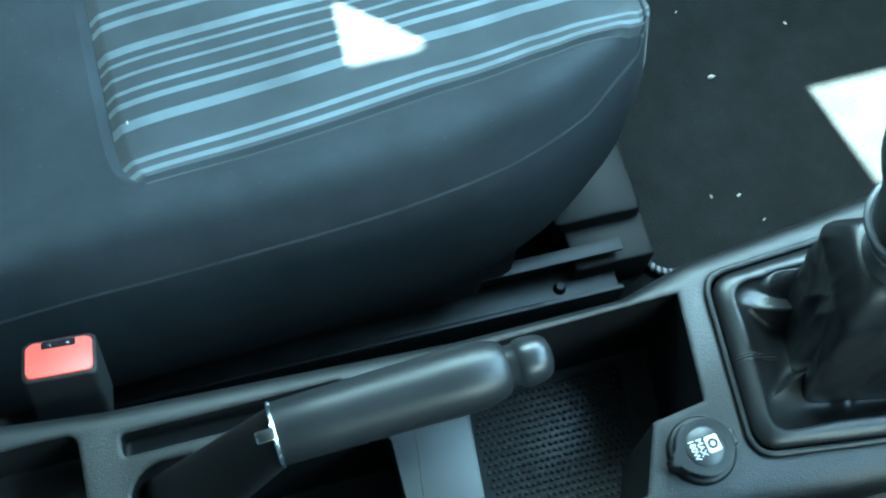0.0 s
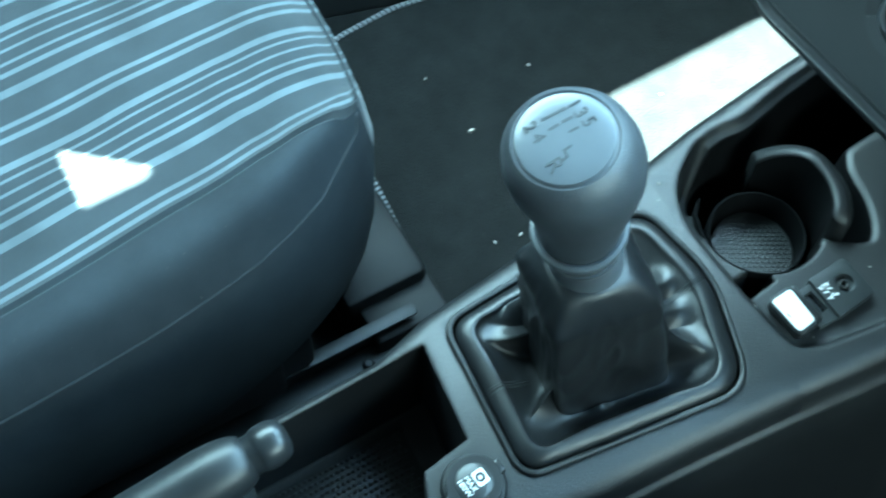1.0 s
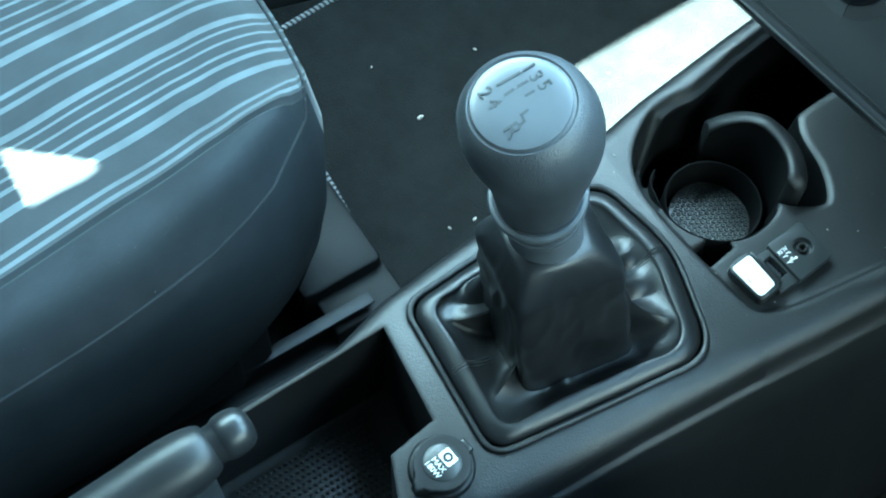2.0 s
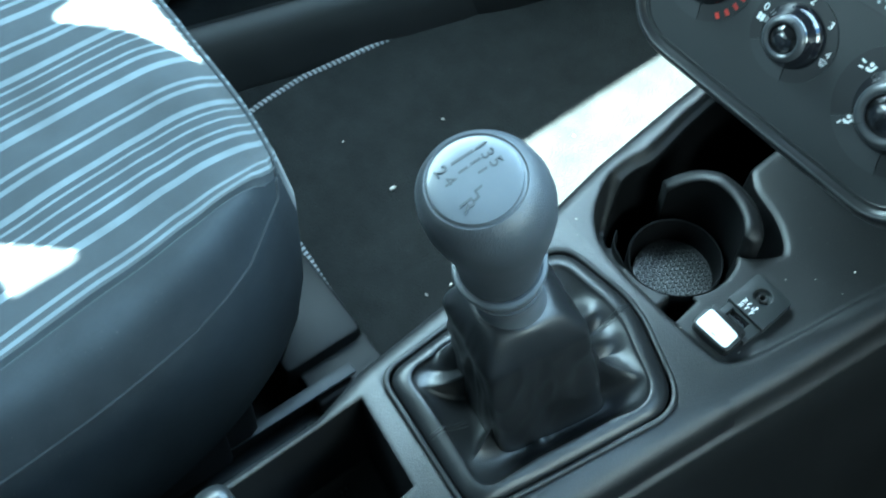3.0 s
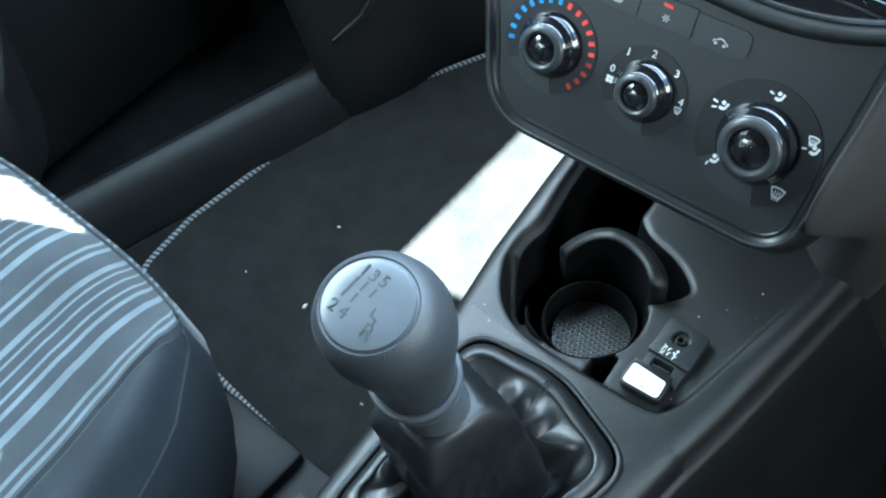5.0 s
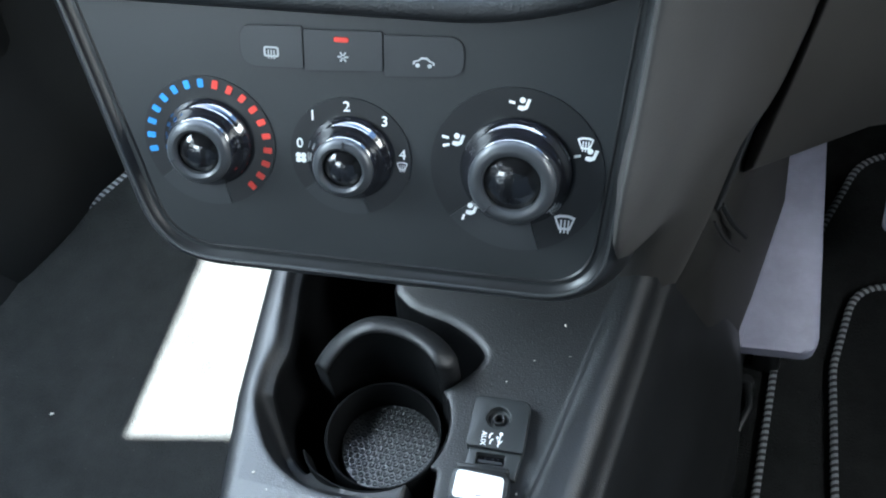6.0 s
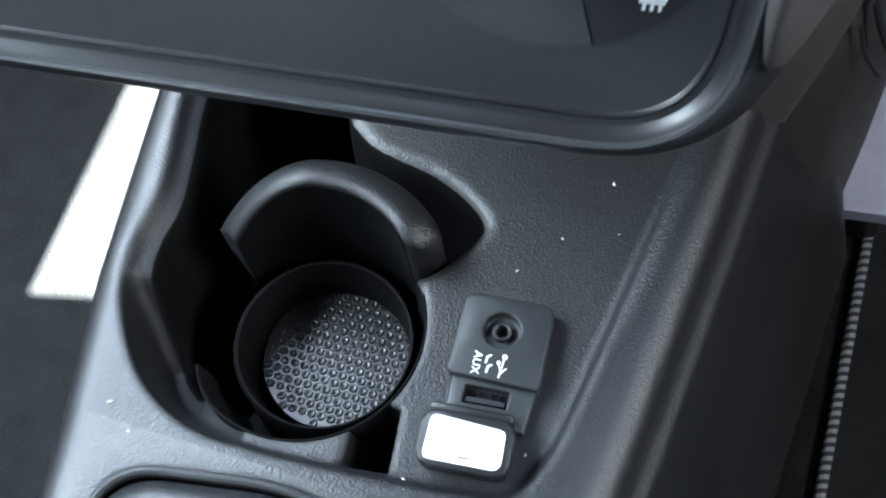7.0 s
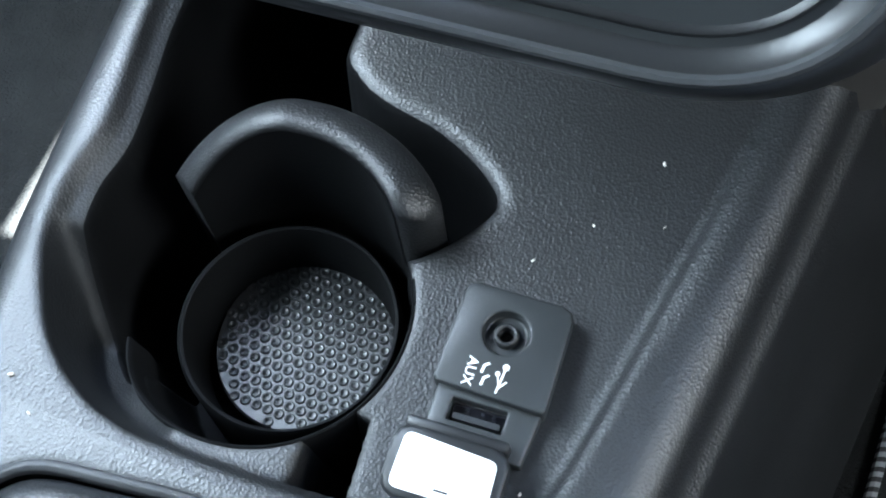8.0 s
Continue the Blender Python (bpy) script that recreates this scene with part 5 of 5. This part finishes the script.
    # two double-stitched seams from the frame up the folds
    for sx, sy in ((0.003, 0.073), (0.003, -0.072)):
        i = min(range(n), key=lambda j: (ring_pts[j] - Vector((sx, sy))).length)
        for v in range(4, 34):
            here = Vector(rings[v][i])
            across = (Vector(rings[v][(i + 1) % n]) - Vector(rings[v][i - 1])).normalized()
            along = Vector(rings[v + 1][i]) - here
            up = across.cross(along).normalized()
            up = up if up.z > 0 else -up
            for side in (-0.0016, 0.0016):
                p0 = here + across * side + up * 0.0003
                part("stitch", cord([p0, p0 + along * 0.62], 0.00032, 5), RIM, gaiter)
        part("seam", cord([Vector(rings[v][i]) + Vector((0, 0, 0.0001)) for v in range(3, 36)], 0.0005, 5), GROOVE, gaiter, "dark seam between two leather panels")
    axis = plane_at(foot, (1, 0, 0), (0, 0.98, 0.2))
    collar = part("collar", lathe([(0, -0.010), (0.0176, -0.010), (0.0177, -0.004), (0.0170, 0.0), (0.0164, 0.004), (0.0161, 0.012), (0.0170, 0.0170), (0.0180, 0.0192), (0.0178, 0.0202), (0.0150, 0.0206), (0.0150, 0.0226), (0, 0.0226)], axis, 64), COLLAR, g, "smooth dark grey collar above the gaiter")
    part("flange", lathe([(0, 0.0226), (0.0168, 0.0226), (0.0178, 0.0232), (0.0190, 0.0270), (0.0207, 0.0330), (0.0216, 0.0362), (0.0218, 0.0378), (0.0212, 0.0389), (0.0196, 0.0393), (0.0186, 0.0386), (0, 0.0384)], axis, 64), COLLAR, collar, "flared ring under the knob")
    # knob: a rounded body that bulges towards the dash
    rows = []
    for r, s in ((0.0176, 0.0382), (0.0184, 0.0396), (0.0190, 0.046), (0.0203, 0.056), (0.0224, 0.069), (0.0248, 0.081), (0.0268, 0.091), (0.0278, 0.100), (0.0276, 0.107), (0.0262, 0.1145), (0.0234, 0.1198), (0.0208, 0.1218), (0.0200, 0.1213), (0.0190, 0.1218)):
        f = math.sin(math.pi * min(1.0, max(0.0, (s - 0.042) / 0.082))) ** 1.1
        rows.append([axis @ Vector((r * math.cos(u) + 0.0016 * f, r * math.sin(u) + 0.0028 * f, s)) for u in [2 * math.pi * j / 72 for j in range(72)]])
    knob = part("knob", skin(rows, closed=True), KNOB, g, "soft grey plastic gear knob")
    cap = part("cap", lathe([(0.0193, 0.1212), (0.0189, 0.1226), (0.0165, 0.1233), (0.010, 0.1238), (0, 0.1240)], axis, 64), KNOBTOP, knob, "smooth grey cap with the gear pattern")
    ct = axis @ Matrix.Translation((0, 0, 0.1233))
    for text, x, y in (("1", -0.0100, 0.0100), ("3", -0.0052, 0.0102), ("5", -0.0003, 0.0106), ("2", -0.0110, -0.0085), ("4", -0.0053, -0.0084), ("R", 0.0076, -0.0092)):
        part("figure", letters(text, 0.0078 if text != "R" else 0.0090, ct @ Matrix.Translation((x, y, 0.0)), 0.0007), ENGRAVE, cap, "engraved gear figure")
    gate = [((-0.0108, -0.0030), (-0.0102, 0.0062)), ((-0.0058, 0.0028), (-0.0056, 0.0064)), ((-0.0058, -0.0030), (-0.0058, 0.0004)), ((-0.0008, 0.0028), (-0.0006, 0.0060)), ((0.0044, -0.0002), (0.0046, -0.0030)), ((0.0046, -0.0030), (0.0074, -0.0036)), ((0.0074, -0.0036), (0.0076, -0.0058))]
    for (xa, ya), (xb, yb) in gate:
        d = Vector((xb - xa, yb - ya))
        mm = ct @ Matrix.Translation((xa, ya, 0)) @ Matrix.Rotation(math.atan2(d.y, d.x), 4, "Z")
        part("gate_line", box(-0.0005, d.length + 0.0005, -0.0005, 0.0005, -0.0010, 0.0007, 0, mm), ENGRAVE, cap)
    return g


KNOBTOP = surface("knob_cap_plastic", (0.078, 0.084, 0.093), 0.30, 0.1, 1500, 0.12, 0.0002, 40)
gear_lever()


# ---- hand brake ----
def hand_brake():
    h = thing("hand_brake", (0.0, -0.30, 0.30), "black plastic hand brake lever with push button", "hand brake")
    a, b = Vector((0.0050, -0.2940, 0.430)), Vector((0.0020, -0.1962, 0.4352))
    d = (b - a).normalized()
    x = d.cross(Vector((0, 0, 1))).normalized()
    m = Matrix((x, d.cross(x), d)).transposed().to_4x4()
    m.translation = a
    n = (b - a).length
    part("grip", lathe([(0, -0.004), (0.0130, -0.004), (0.0137, -0.001), (0.0140, 0.02), (0.0145, 0.06), (0.0150, n - 0.026), (0.0149, n - 0.019), (0.0145, n - 0.013), (0.0137, n - 0.008), (0.0125, n - 0.0038), (0.0111, n - 0.0012), (0.0100, n - 0.0004), (0.0096, n - 0.0012), (0.0095, n - 0.006), (0, n - 0.006)], m, 56), GRIP, h, "satin black grip")
    part("button", lathe([(0.0091, n - 0.006), (0.0092, n + 0.0034), (0.0096, n + 0.0040), (0.0104, n + 0.0056), (0.0108, n + 0.0082), (0.0107, n + 0.0112), (0.0103, n + 0.0140), (0.0093, n + 0.0166), (0.0076, n + 0.0184), (0.0046, n + 0.0195), (0, n + 0.0199)], m, 40), GRIPEND, h, "rounded black push button")
    part("ring", lathe([(0.0128, -0.0045), (0.0144, -0.0045), (0.0148, -0.0037), (0.0144, -0.0029), (0.0128, -0.0029)], m, 56), CHROME, h, "thin silver ring")
    part("tab", box(-0.0028, 0.0028, -0.0154, -0.0126, -0.0115, -0.003, 0.0012, m @ Matrix.Rotation(radians(14), 4, "Z")), CHROME, h, "silver tab")
    sl = []
    for s in [j / 13 for j in range(14)]:
        c = a.lerp(Vector((0.004, -0.372, 0.31)), s)
        r = 0.0130 + 0.009 * s
        sl.append([c + r * (math.cos(u) * x + math.sin(u) * d.cross(x)) + Vector((0, 0.012 * max(0, -math.sin(u)) * s, 0)) for u in [2 * math.pi * j / 32 for j in range(32)]])
    part("sleeve", skin(sl, closed=True), DULL, h, "black sleeve down into the console")
    return h


hand_brake()
